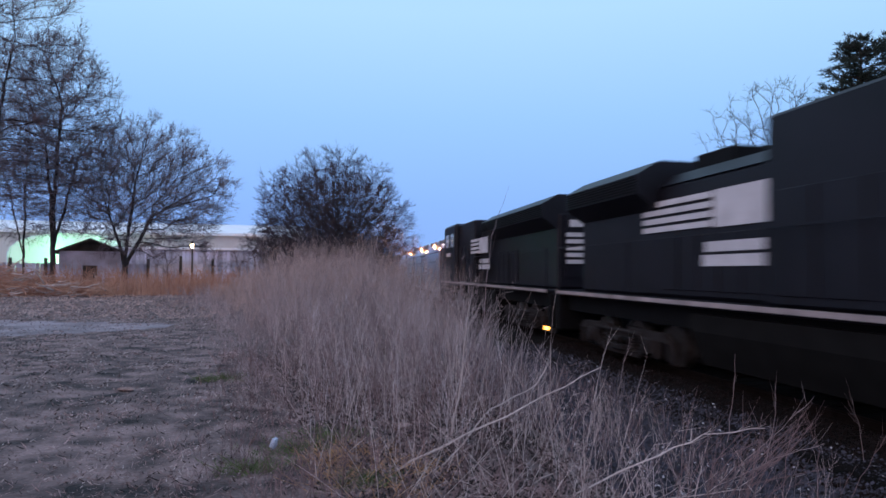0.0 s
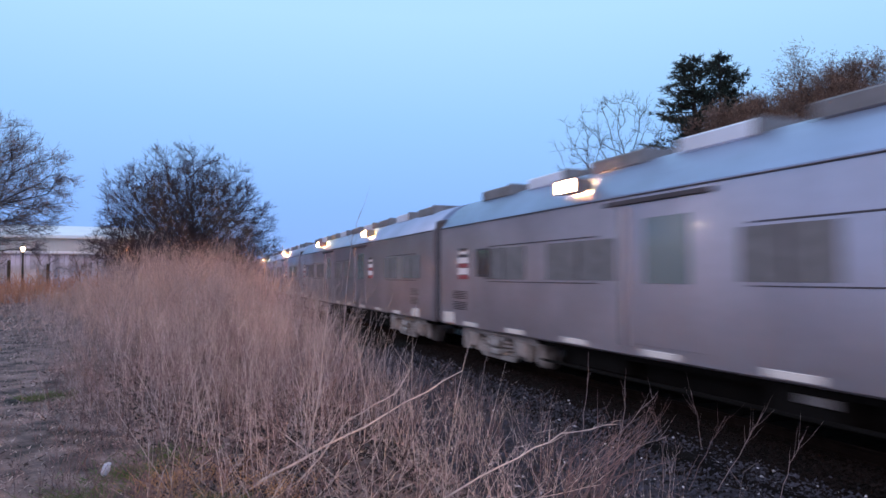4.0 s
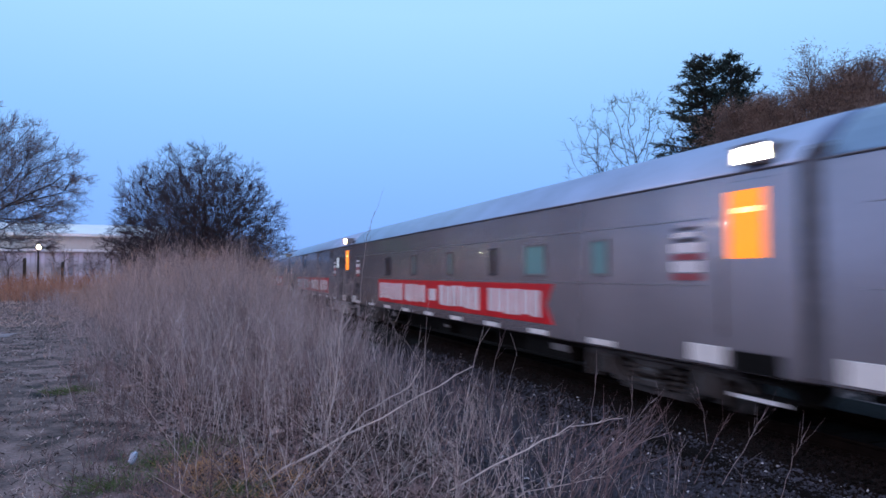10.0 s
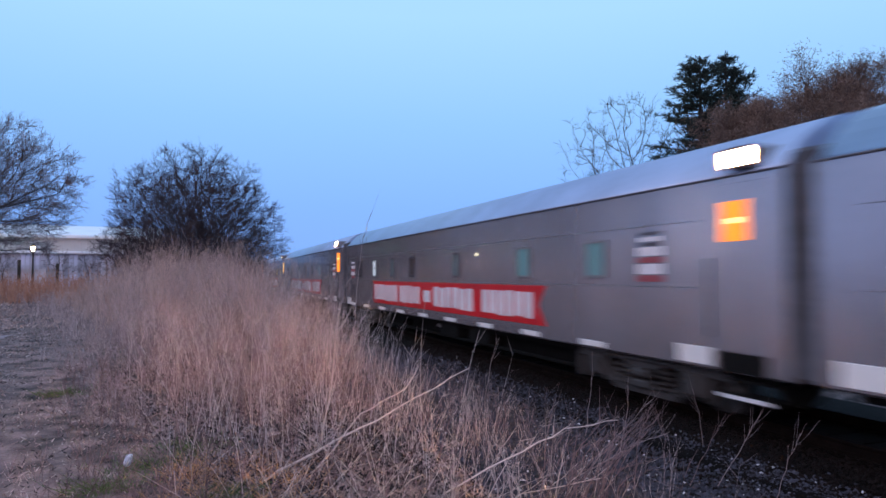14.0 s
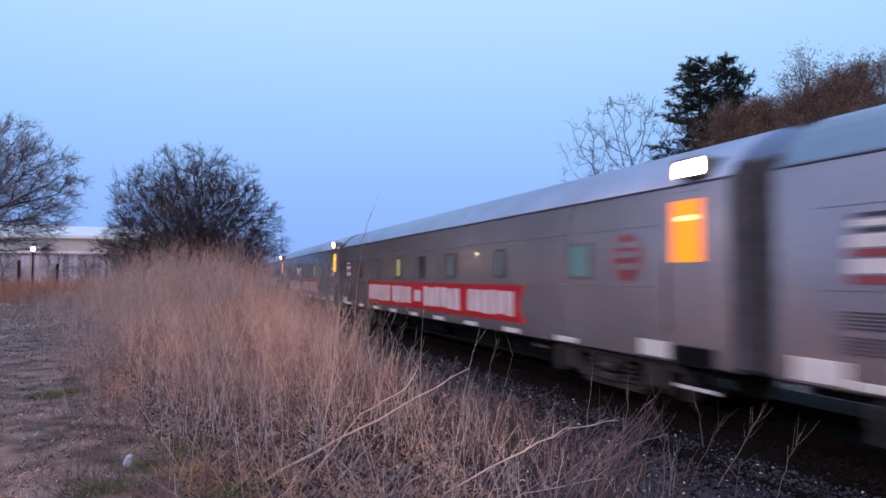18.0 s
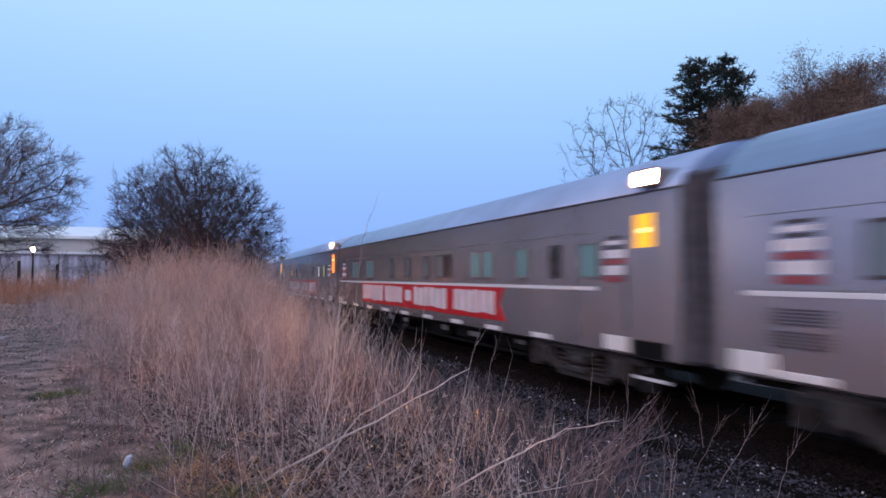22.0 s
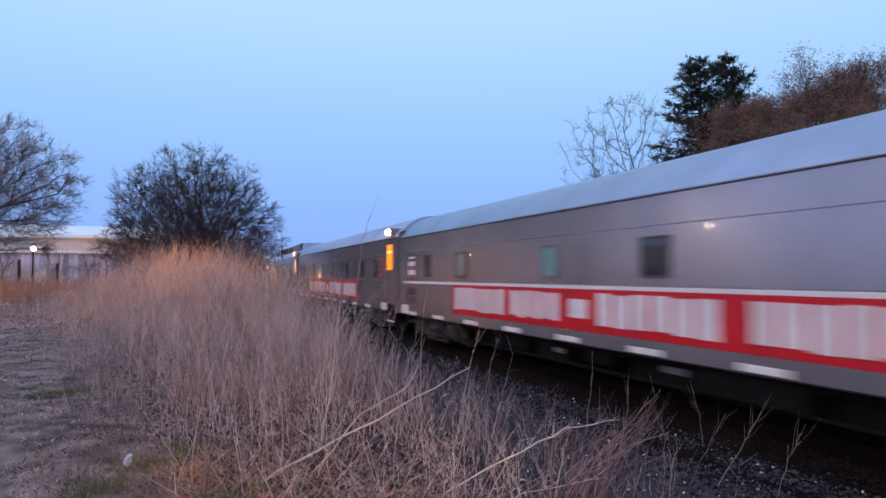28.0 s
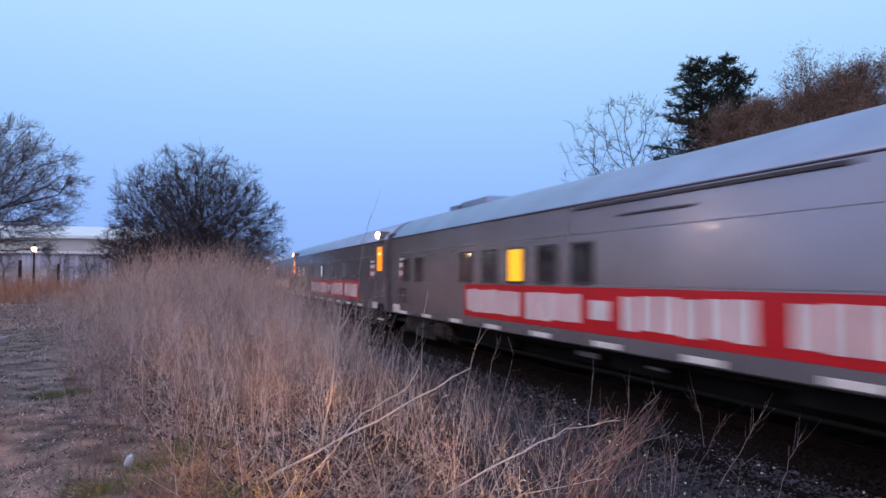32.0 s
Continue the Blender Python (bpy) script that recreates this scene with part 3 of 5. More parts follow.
                    w = (d * 0.7 + Vector((rng.uniform(-1, 1), rng.uniform(-1, 1), rng.uniform(-.5, 1.1)))).normalized()
                    quads.append((*c, *(c + w * rng.uniform(0.14, 0.36)), 0.024, 0.005))
        z += height * 0.0125 * rng.uniform(0.5, 1.5)
    from_tubes("branchwork", limbs, "bark", tree, 4, "stuff")
    from_tubes("crown", quads, "needle", tree, 3, "stuff")


conifer("dark green pine with a ragged crown", *bearing(42.3, 40), 14.1, 51, 3.7)
conifer("dark green pine beside its twin, slightly taller", *bearing(44.2, 41.5), 14.5, 52, 3.7)


def budding_tree(label, x, y, height, seed, width=1.0, n=5):
    tree, tips, k = bare_tree("budding_tree", label, x, y, height, 0.2, n, 30, 0.09, seed, "twig_red", width=width)
    rng.seed(seed)
    buds = []
    for p, d in tips:
        for _ in range(10):
            c = p * k + Vector((rng.gauss(0, 1), rng.gauss(0, 1), rng.gauss(0, 1))) * 0.16
            w = Vector((rng.uniform(-1, 1), rng.uniform(-1, 1), rng.uniform(-.4, 1))).normalized() * rng.uniform(0.06, 0.17)
            buds.append((*c, *(c + w), 0.012, 0.007))
    from_tubes("foliage", buds, "bud", tree, 3, "stuff")


budding_tree("tree with russet spring buds behind the railway", *bearing(47.3, 40), 12.2, 61, 1.0)
budding_tree("tree with russet spring buds, broad crown", *bearing(50.2, 41), 13.6, 62, 1.0)
budding_tree("tree with russet spring buds, uneven crown", *bearing(52.4, 41), 13.6, 63, 0.8)
budding_tree("low tree with russet spring buds", *bearing(45.4, 38), 10.8, 64, 1.0)
budding_tree("low bushy tree with russet buds", *bearing(48.6, 38), 10.6, 66, 1.1)
budding_tree("thin tree with russet spring buds", *bearing(56.5, 44), 10.0, 65, 0.9, 4)

# ---- weeds, grass and stones ----
wr = np.random.RandomState(5)


def weed_field(name, label, n, region, height, material, twigs, thick=0.0035, lean=0.18, hvar=0.35, clump=1, sub=0):
    """Thin stalks with side twigs, alone or several from one root; region(): a random place; sub: finer twigs on each twig."""
    segs, done = [], 0
    while done < n:
        x0, y0 = region()
        z = ground_z(x0, y0) - 0.02
        tall = height(x0, y0)
        far = max(1.0, math.hypot(x0, y0) / 9.0)
        sway = wr.uniform(-1, 1, 2) * lean * 0.5
        for _ in range(wr.randint(1, clump + 1)):
            done += 1
            h = tall * (1 + hvar * wr.uniform(-1, 1))
            r = thick * far ** 0.85 * wr.uniform(0.7, 1.3)
            p = np.array((x0 + wr.normal(0, 0.04 * (clump > 1)), y0 + wr.normal(0, 0.04 * (clump > 1)), z))
            a, l = wr.uniform(0, 6.28), lean * wr.uniform(0, 1.6)
            d = np.array((math.cos(a) * l + sway[0], math.sin(a) * l + sway[1], 1.0))
            bend = np.array((wr.uniform(-1, 1), wr.uniform(-1, 1), 0)) * 0.13
            m = 4
            for i in range(m):
                d = d + bend
                n_d = math.sqrt(d[0] * d[0] + d[1] * d[1] + d[2] * d[2])
                q = p + d * (h / m / n_d)
                segs.append((*p, *q, r * (1 - 0.19 * i), r * (0.81 - 0.19 * i)))
                if i and twigs:
                    for _ in range(twigs):
                        t = p + (q - p) * wr.rand()
                        w = d / n_d + wr.uniform(-1, 1, 3) * 0.75
                        w /= math.sqrt(w[0] * w[0] + w[1] * w[1] + w[2] * w[2])
                        e = t + w * h * wr.uniform(0.08, 0.24)
                        segs.append((*t, *e, r * 0.52, r * 0.3))
                        for _ in range(sub):
                            w2 = w + wr.uniform(-1, 1, 3) * 0.7
                            s2 = t + (e - t) * wr.uniform(0.3, 1)
                            segs.append((*s2, *(s2 + w2 * h * wr.uniform(0.03, 0.09)), r * 0.34, r * 0.24))
                p = q
    ob = from_tubes(name, segs, material, kind="stuff")
    return tagged(ob, label, "weeds")


def left_edge(y):
    return 0.45 - 0.075 * y - 0.0024 * y * y


def right_edge(y):
    return track_x(y) - XC + 2.0 + 2.3 * min(max((y - 4) / 11, 0), 1)


def strip_region(y0, y1, power=1.6, over=0.0):
    def pick():
        while True:
            y = y0 + (y1 - y0) * wr.rand() ** power
            lo, hi = left_edge(y), right_edge(y) + over
            x = lo + (hi - lo) * wr.rand()
            thick = 0.30 + 0.70 * min(1, (x - lo) / 0.9)
            thick *= 0.45 + 1.1 * max(0, 0.5 + noise.noise((x * 0.9, y * 0.55, 6)))
            if y < 17:
                thick *= 0.22 + 0.78 * min(1, (hi - x) / 1.9)
            if wr.rand() < thick:
                return x, y
    return pick


def weed_height(x, y):
    k = min(max((y - 4) / 22, 0), 1)
    low = 0.55 + 0.45 * min(1, max(0, (right_edge(y) - x) / 1.6)) if y < 17 else 1.0
    lie = 1.0
    if y > 14:
        b = min(1, max(0, (math.degrees(math.atan2(x, y)) + 8.5) / 7))
        lie = 1.0 + min(1, (y - 14) / 6) * (0.92 * b * b * (3 - 2 * b) - 0.60)
    return (0.40 + 1.22 * k + 0.28 * noise.noise((x * 0.5, y * 0.3, 2))) * low * lie


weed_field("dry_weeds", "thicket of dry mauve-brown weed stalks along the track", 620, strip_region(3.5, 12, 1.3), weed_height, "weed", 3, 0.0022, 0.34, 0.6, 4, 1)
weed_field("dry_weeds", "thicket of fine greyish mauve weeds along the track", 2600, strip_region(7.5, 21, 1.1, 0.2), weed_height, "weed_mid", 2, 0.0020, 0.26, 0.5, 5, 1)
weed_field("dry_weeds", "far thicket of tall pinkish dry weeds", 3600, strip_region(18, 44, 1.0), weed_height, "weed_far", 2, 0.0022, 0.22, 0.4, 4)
weed_field("tall_stalks", "scattered taller pale weed stalks", 120, strip_region(5.2, 16, 1.2, 0.3), lambda x, y: 1.2, "straw", 1, 0.0032, 0.18)
weed_field("pale_stalks", "thin pale grey-lilac stalks standing out of the thicket", 230, strip_region(5.5, 15, 1.2, 0.2), lambda x, y: 0.62 + 0.04 * y, "pale_stem", 2, 0.0026, 0.24, 0.4, 3)
weed_field("bent_stems", "broken leaning dead stems among the weeds", 190, strip_region(3.6, 13, 1.4, 0.2), lambda x, y: 0.7, "straw", 1, 0.0026, 1.0)
weed_field("stem_litter", "short broken stalks lying in a mat on the ground", 900, strip_region(3.5, 13, 1.4, 0.2), lambda x, y: 0.34, "weed", 1, 0.0030, 3.2)
weed_field("stem_litter", "pale broken stalks lying among the weeds", 420, strip_region(3.5, 13, 1.4, 0.1), lambda x, y: 0.28, "straw", 1, 0.0026, 3.0)
weed_field("edge_weeds", "sparse pale stalks at the edge of the stones", 110,
           lambda: (lambda y: (right_edge(y) - 0.7 + 2.2 * wr.rand(), y))(3.8 + 6 * wr.rand()), lambda x, y: 0.62, "straw", 2, 0.0026, 0.45)
weed_field("edge_weeds", "sparse red-brown stalks at the edge of the stones", 240,
           lambda: (lambda y: (right_edge(y) - 0.9 + 2.6 * wr.rand(), y))(3.8 + 9 * wr.rand()), lambda x, y: 0.6, "weed", 2, 0.0028, 0.4)
weed_field("ballast_weeds", "thin dead weeds standing in the stones", 150,
           lambda: (lambda y: (right_edge(y) + 2.4 * wr.rand() ** 1.6, y))(3.6 + 12 * wr.rand() ** 1.4), lambda x, y: 0.55, "weed_mid", 2, 0.0024, 0.35, 0.5, 3, 1)
weed_field("russet_grass", "band of russet dead grass along the fence", 6500, lambda: (wr.uniform(-48, -2.5), wr.uniform(43, 52)),
           lambda x, y: 1.25 + 0.6 * noise.noise((x * 0.3, y * 0.3, 8)), "russet", 1, 0.004, 0.3)
weed_field("weed_fringe", "low dry weeds at the edge of the mown grass", 900,
           lambda: (lambda y: (left_edge(y) - abs(wr.normal(0, 0.45)), y))(3.6 + 9 * wr.rand() ** 1.3), lambda x, y: 0.24, "weed", 2, 0.0024, 0.5, 0.5, 4)
weed_field("weed_fringe", "knee-high greyish weeds thinning out into the grass", 800,
           lambda: (lambda y: (left_edge(y) - abs(wr.normal(0, 0.18 + 0.022 * y)), y))(8 + 30 * wr.rand() ** 1.2), lambda x, y: 0.25 + 0.012 * y, "weed_mid", 2, 0.0020, 0.35, 0.6, 4)


def turf(name, label, n, pick, h0, h1, material, wide=0.004):
    p = np.array([pick() for _ in range(n)])
    z = np.array([ground_z(a, b) for a, b in p]) - 0.01
    a, ln = wr.uniform(0, 6.28, n), wr.uniform(h0, h1, n)
    far = np.maximum(1, np.hypot(p[:, 0], p[:, 1]) / 6.0) ** 0.8
    lie = wr.uniform(0.3, 1.9, n)
    e = np.stack([p[:, 0] + np.cos(a) * ln * lie, p[:, 1] + np.sin(a) * ln * lie, z + ln * wr.uniform(0.4, 1, n)], 1)
    s = np.concatenate([np.stack([p[:, 0], p[:, 1], z], 1), e, (wide * far)[:, None], (wide * 0.35 * far)[:, None]], 1)
    return tagged(from_tubes(name, s, material, kind="stuff"), label, "grass")


def lawn_pick(clump=True):
    while True:
        y = 3.6 + 26 * wr.rand() ** 1.9
        x = left_edge(y) + 0.6 - (0.66 * y + 3.0) * wr.rand()
        if not clump or wr.rand() < 0.25 + 1.1 * max(0, 0.35 + noise.noise((x * 1.1, y * 0.8, 12))):
            return x, y


turf("mown_grass", "short mown straw-coloured grass", 28000, lawn_pick, 0.015, 0.06, "blade")
turf("matted_straw", "flattened straw under the weeds", 11000, strip_region(3.4, 18, 1.7, 0.4), 0.02, 0.09, "blade", 0.003)
turf("dead_leaves", "scattered pale dead leaves and bits of straw", 11000, lambda: lawn_pick(True), 0.012, 0.04, "straw", 0.005)
turf("ochre_tufts", "ochre tufts of dead grass among the weeds", 420,
     lambda: (lambda c: (c[0] + wr.normal(0, c[2]), c[1] + wr.normal(0, c[2])))(
         [(0.10, 5.7, 0.13), (0.35, 5.9, 0.18), (0.2, 5.2, 0.14), (0.55, 4.7, 0.2), (0.8, 5.3, 0.2)][wr.randint(5)]), 0.06, 0.20, "ochre", 0.0022)
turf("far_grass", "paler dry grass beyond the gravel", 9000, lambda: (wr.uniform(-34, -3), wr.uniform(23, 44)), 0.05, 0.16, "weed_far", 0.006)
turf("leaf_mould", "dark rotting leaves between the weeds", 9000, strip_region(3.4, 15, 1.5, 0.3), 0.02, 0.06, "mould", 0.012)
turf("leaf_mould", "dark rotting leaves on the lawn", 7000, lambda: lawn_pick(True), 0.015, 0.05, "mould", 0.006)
turf("green_tufts", "low tufts of fresh green grass", 1300,
     lambda: (lambda c: (c[0] + wr.normal(0, c[2]), c[1] + wr.normal(0, c[2] * 0.8)))(
         [(0.32, 5.0, 0.13), (-0.2, 6.1, 0.18), (0.1, 6.5, 0.22), (-1.4, 10.3, 0.16), (-0.5, 5.6, 0.15)][wr.randint(5)]), 0.04, 0.11, "green", 0.003)


def scatter_stones(name, n, material, label, big=1.0, u0=-6.2, u1=-2.1):
    """Crushed stone along the near shoulder of the track bed."""
    y = 3.2 + 17 * wr.rand(n) ** 1.5
    u = u0 + (u1 - u0) * wr.rand(n) + wr.normal(0, 0.16, n)
    x = np.array([track_x(v) for v in y]) + u
    z = np.interp(u, [-6.4, -6.0, -5.5, -4.5, -3.6, -3.0, -2.5, -1.9, 0], [0.05, 0.17, 0.10, -0.09, -0.25, -0.24, -0.19, -0.16, -0.16]) + 0.012
    r = big * wr.uniform(0.011, 0.031, n) * np.maximum(1, np.hypot(x, y) / 12)
    base = np.array([(1, 0, 0), (-1, 0, 0), (0, 1, 0), (0, -1, 0), (0, 0, 1), (0, 0, -1)], float)
    tri = np.array([(0, 2, 4), (2, 1, 4), (1, 3, 4), (3, 0, 4), (2, 0, 5), (1, 2, 5), (3, 1, 5), (0, 3, 5)])
    v = base[None] * wr.uniform(0.6, 1.3, (n, 6, 3)) + wr.uniform(-0.35, 0.35, (n, 6, 3))
    a = wr.uniform(0, 6.28, n)
    c, s = np.cos(a)[:, None], np.sin(a)[:, None]
    v = np.stack([v[:, :, 0] * c - v[:, :, 1] * s, v[:, :, 0] * s + v[:, :, 1] * c, v[:, :, 2] * 0.75], 2) * r[:, None, None]
    v += np.stack([x, y, z], 1)[:, None, :]
    f = tri[None] + (np.arange(n) * 6)[:, None, None]
    tagged(mesh_of(name, v.reshape(-1, 3).tolist(), f.reshape(-1, 3).tolist(), material, "stuff"), label, "stones")


scatter_stones("ballast_stones", 42000, "stone", "loose dark purplish-grey crushed stones")
scatter_stones("ballast_stones", 15000, "brown_stone", "rust-brown crushed stones beside the rail, painted darker for shade", 1.0, -3.0, -1.0)
scatter_stones("stone_chips", 900, "pale_stone", "scattered pale stone chips on the track bed", 0.8)


# ---- beyond the lawn ----
def facing(deg, dist, turn=0.0):
    """A place at that bearing, turned to face the camera."""
    x, y = bearing(deg, dist)
    return pose(x, y, ground_z(x, y), 0, 0, -deg + turn)


def build_warehouse():
    w = thing("warehouse", "long pale sheet-metal warehouse with a white roof", "building", pose(-36, 92, 0.3, 0, 0, 4))
    part("wall", box(-38, 34, 0, 22, 0, 6.5), "wall_pale", w)
    bm = bmesh.new()
    vs = [bm.verts.new(c) for c in ((-38.5, -0.6, 6.5), (34.5, -0.6, 6.5), (34.5, 11, 8.6), (-38.5, 11, 8.6), (34.5, 22.6, 6.5), (-38.5, 22.6, 6.5))]
    for f in ((0, 1, 2, 3), (3, 2, 4, 5), (0, 3, 5), (1, 4, 2)):
        bm.faces.new([vs[i] for i in f])
    part("roof", bm, "roof_white", w)
    part("fascia", box(-38.5, 34.5, -0.75, -0.55, 6.35, 6.75, 0.03), "roof_white", w)
    bm = box(-0.06, 0.06, -0.08, 0.0, 0, 6.4)
    rib = bpy.data.meshes.new("cladding_rib")
    bm.to_mesh(rib)
    bm.free()
    rib.materials.append(M["wall_pale"])
    for i in range(36):
        share("cladding_rib", rib, w, pose(-37 + 2.0 * i, 0, 0))
    for x in (-26, -12, 4, 18):
        d = part("loading_door", box(x - 2, x + 2, -0.1, 0.05, 0, 4.2, 0.03), "fence", w)
        part("door_rail", box(x - 2.2, x + 2.2, -0.16, -0.02, 4.2, 4.4), "wood_dark", d)


build_warehouse()


def build_annex():
    w = thing("low_building", "low grey slatted outbuilding before the warehouse", "building", pose(-12.5, 74, 0.3, 0, 0, 3))
    part("wall", box(-9, 8, 0, 9, 0, 3.9), "fence", w)
    part("roof", box(-9.3, 8.3, -0.4, 9.4, 3.9, 4.15, 0.03), "roof_white", w)
    bm = box(-0.16, 0.16, -0.06, 0, 0.1, 3.8)
    me = bpy.data.meshes.new("board")
    bm.to_mesh(me)
    bm.free()
    me.materials.append(M["fence"])
    for i in range(42):
        share("board", me, w, pose(-8.7 + 0.4 * i, 0, 0))


build_annex()


def build_shed():
    x, y = bearing(-16.9, 60)
    s = thing("garden_shed", "dark low shed with a pitched roof", "shed", pose(x, y, 0.3, 0, 0, 14))
    part("wall", box(-2.1, 2.1, -1.6, 1.6, 0, 3.2, 0.02), "fence", s)
    part("roof", profile([(-2.5, 3.15), (0, 4.2), (2.5, 3.15), (2.5, 3.0), (0, 4.02), (-2.5, 3.0)], -1.9, 1.9), "wood_dark", s)
    part("gable", profile([(-2.1, 3.2), (0, 4.05), (2.1, 3.2)], -1.6, 1.6), "wood_dark", s)
    part("door", box(-0.5, 0.5, -1.66, -1.58, 0, 2.1, 0.01), "wood_dark", s)


build_shed()


def build_greenhouse():
    x, y = bearing(-18.2, 80)
    g = thing("hoop_greenhouse", "round-roofed sheeted hall glowing pale green", "greenhouse", pose(x, y, 0.3, 0, 0, 18))
    n = 12
    pts = [(5.6 * math.cos(math.pi * i / n), 3.4 + 2.2 * math.sin(math.pi * i / n)) for i in range(n + 1)]
    part("cover", profile([(5.6, 0)] + pts + [(-5.6, 0)], 0, 14), "green_glow", g)
    outer = [(5.72 * math.cos(math.pi * i / n), 3.4 + 2.32 * math.sin(math.pi * i / n)) for i in range(n + 1)]
    for i in range(5):
        part("hoop", profile([(5.72, 0)] + outer + [(-5.72, 0), (-5.62, 0)] + [(x * 1.004, z + 0.01) for x, z in pts[::-1]] + [(5.62, 0)], 3.4 * i - 0.06, 3.4 * i + 0.06), "roof_white", g)
    h = part("lamp_bracket", box(-0.2, 0.2, -0.9, 0.0, 3.3, 3.4, 0.01), "wood_dark", g)
    part("lamp_glass", box(-0.3, 0.3, -0.95, -0.88, 2.6, 3.2, 0.03), "green_lamp", h, "bright green light")


build_greenhouse()


def build_fence():
    f = thing("board_fence", "weathered grey board fence with dark posts", "fence", pose(-24, 58, 0.3, 0, 0, 3))
    for i in range(14):
        x = -17 + 2.5 * i
        part("post", box(x - 0.10, x + 0.10, -0.12, 0.08, 0, 2.7 + 0.25 * (i % 3 == 0), 0.01), "wood_dark", f)
    bm = box(-0.13, 0.13, 0.08, 0.11, 0.1, 2.3)
    me = bpy.data.meshes.new("board")
    bm.to_mesh(me)
    bm.free()
    me.materials.append(M["fence"])
    r = random.Random(3)
    for i in range(112):
        share("board", me, f, pose(-17 + 0.29 * i, 0, r.uniform(-0.08, 0.06), 0, r.uniform(-1.5, 1.5), 0))


build_fence()


def build_street_lamp(label, x, y, tall, glow_mat):
    s = thing("street_lamp", label, "street lamp", pose(x, y, ground_z(x, y)), "lamps of the yard")
    bm = bmesh.new()
    add_cyl(bm, Matrix.Translation((0, 0, 0.25)), 0.14, 0.10, 0.5, 12)
    add_cyl(bm, Matrix.Translation((0, 0, tall / 2)), 0.085, 0.06, tall, 12)
    part("post", bm, "wood_dark", s)
    bm = bmesh.new()
    bmesh.ops.create_icosphere(bm, subdivisions=2, radius=0.16, matrix=Matrix.Translation((0, 0, tall + 0.2)))
    part("globe", bm, glow_mat, s, "glowing warm globe")
    bm = bmesh.new()
    add_cyl(bm, Matrix.Translation((0, 0, tall + 0.48)), 0.2, 0.05, 0.12, 12)
    part("cap", bm, "wood_dark", s)


build_street_lamp("dark lamp post with a glowing warm globe", *bearing(-9.8, 57), 3.3, "street")
build_street_lamp("tall yard light far across the grass", -47.0, 67.0, 7.6, "yard")
build_street_lamp("tall lamp post lighting the brush heaps", -20.5, 38.5, 4.9, "street")


def build_brush():
    rng.seed(77)
    for deg, dist, wide, high, n in ((-22.5, 47, 5.0, 1.9, 420), (-18.4, 46, 3.6, 1.0, 260), (-7.6, 47, 1.6, 0.7, 90)):
        x, y = bearing(deg, dist)
        b = thing("brush_pile", "heap of cut russet branches", "brush pile", pose(x, y, ground_z(x, y)))
        segs, big = [], []
        for i in range(n):
            c = Vector((rng.gauss(0, wide * 0.45), rng.gauss(0, 1.0), 0))
            c.z = max(0.05, high * math.exp(-(c.x / wide) ** 2 * 2.2) * rng.random())
            d = Vector((rng.uniform(-1, 1), rng.uniform(-0.6, 0.6), rng.uniform(-0.15, 0.35))).normalized() * rng.uniform(0.6, 1.8)
            (big if i % 9 == 0 else segs).append((*c, *(c + d), 0.05 if i % 9 == 0 else 0.022, 0.01))
        from_tubes("branchwork", big, "straw", b, 5, "stuff")
        from_tubes("twigwork", segs, "russet", b, 3, "stuff")


build_brush()


# ---- the train ----
# In a car's own space -y is the way it travels, -x the side to the camera, z = 0 the rail head.
LEN, HALF, NEAR = 24.72, 12.36, -1.52
TRAIN = []                       # (thing, place of its middle along the track at 0 s)


def side_y(a):
    """Metres behind the front end -> own y."""
    return a - HALF


def arc_roof(w, z0, rise, n=16):
    return [(w * math.cos(math.pi * i / n), z0 + rise * (1 - abs(math.cos(math.pi * i / n)) ** 2.6)) for i in range(n + 1)]


def make_truck_meshes():
    bm = bmesh.new()
    for sx in (-1, 1):
        # upper side beam, then the equalizer that hangs between the journals
        pts = [(-2.0, 0.56), (-1.75, 0.76), (-0.6, 0.78), (-0.4, 0.68), (0.4, 0.68), (0.6, 0.78), (1.75, 0.76), (2.0, 0.56), (1.7, 0.58), (0.6, 0.62), (0.35, 0.54), (-0.35, 0.54), (-0.6, 0.62), (-1.7, 0.58)]
        eq = [(-1.5, 0.44), (-0.95, 0.44), (-0.7, 0.20), (0.7, 0.20), (0.95, 0.44), (1.5, 0.44), (1.5, 0.34), (1.05, 0.33), (0.8, 0.10), (-0.8, 0.10), (-1.05, 0.33), (-1.5, 0.34)]
        for outline, o0, o1 in ((pts, 1.16, 1.34), (eq, 1.22, 1.30)):
            vs = [[bm.verts.new((sx * o, y, z)) for y, z in outline] for o in (o0, o1)]
            k = len(outline)
            for i in range(k):
                bm.faces.new((vs[0][i], vs[0][(i + 1) % k], vs[1][(i + 1) % k], vs[1][i]))
            bm.faces.new(vs[0])
            bm.faces.new(vs[1])
        for y in (-1.27, 1.27):
            add_box(bm, sx * 1.14, sx * 1.42, y - 0.17, y + 0.17, 0.28, 0.62, 0.03)
            add_cyl(bm, Matrix.Translation((sx * 1.43, y, 0.45)) @ Matrix.Rotation(math.pi / 2, 4, "Y"), 0.12, 0.10, 0.06, 12)
            for o in (-0.25, 0.25):
                add_box(bm, sx * 1.18, sx * 1.36, y + o - 0.05, y + o + 0.05, 0.20, 0.66, 0.015)
        for y in (-0.55, 0.55):
            for c in range(4):
                add_cyl(bm, Matrix.Translation((sx * 1.28, y, 0.27 + 0.085 * c)), 0.12, 0.12, 0.045, 10)
        add_box(bm, sx * 1.22, sx * 1.42, -0.30, 0.30, 0.22, 0.34, 0.02)
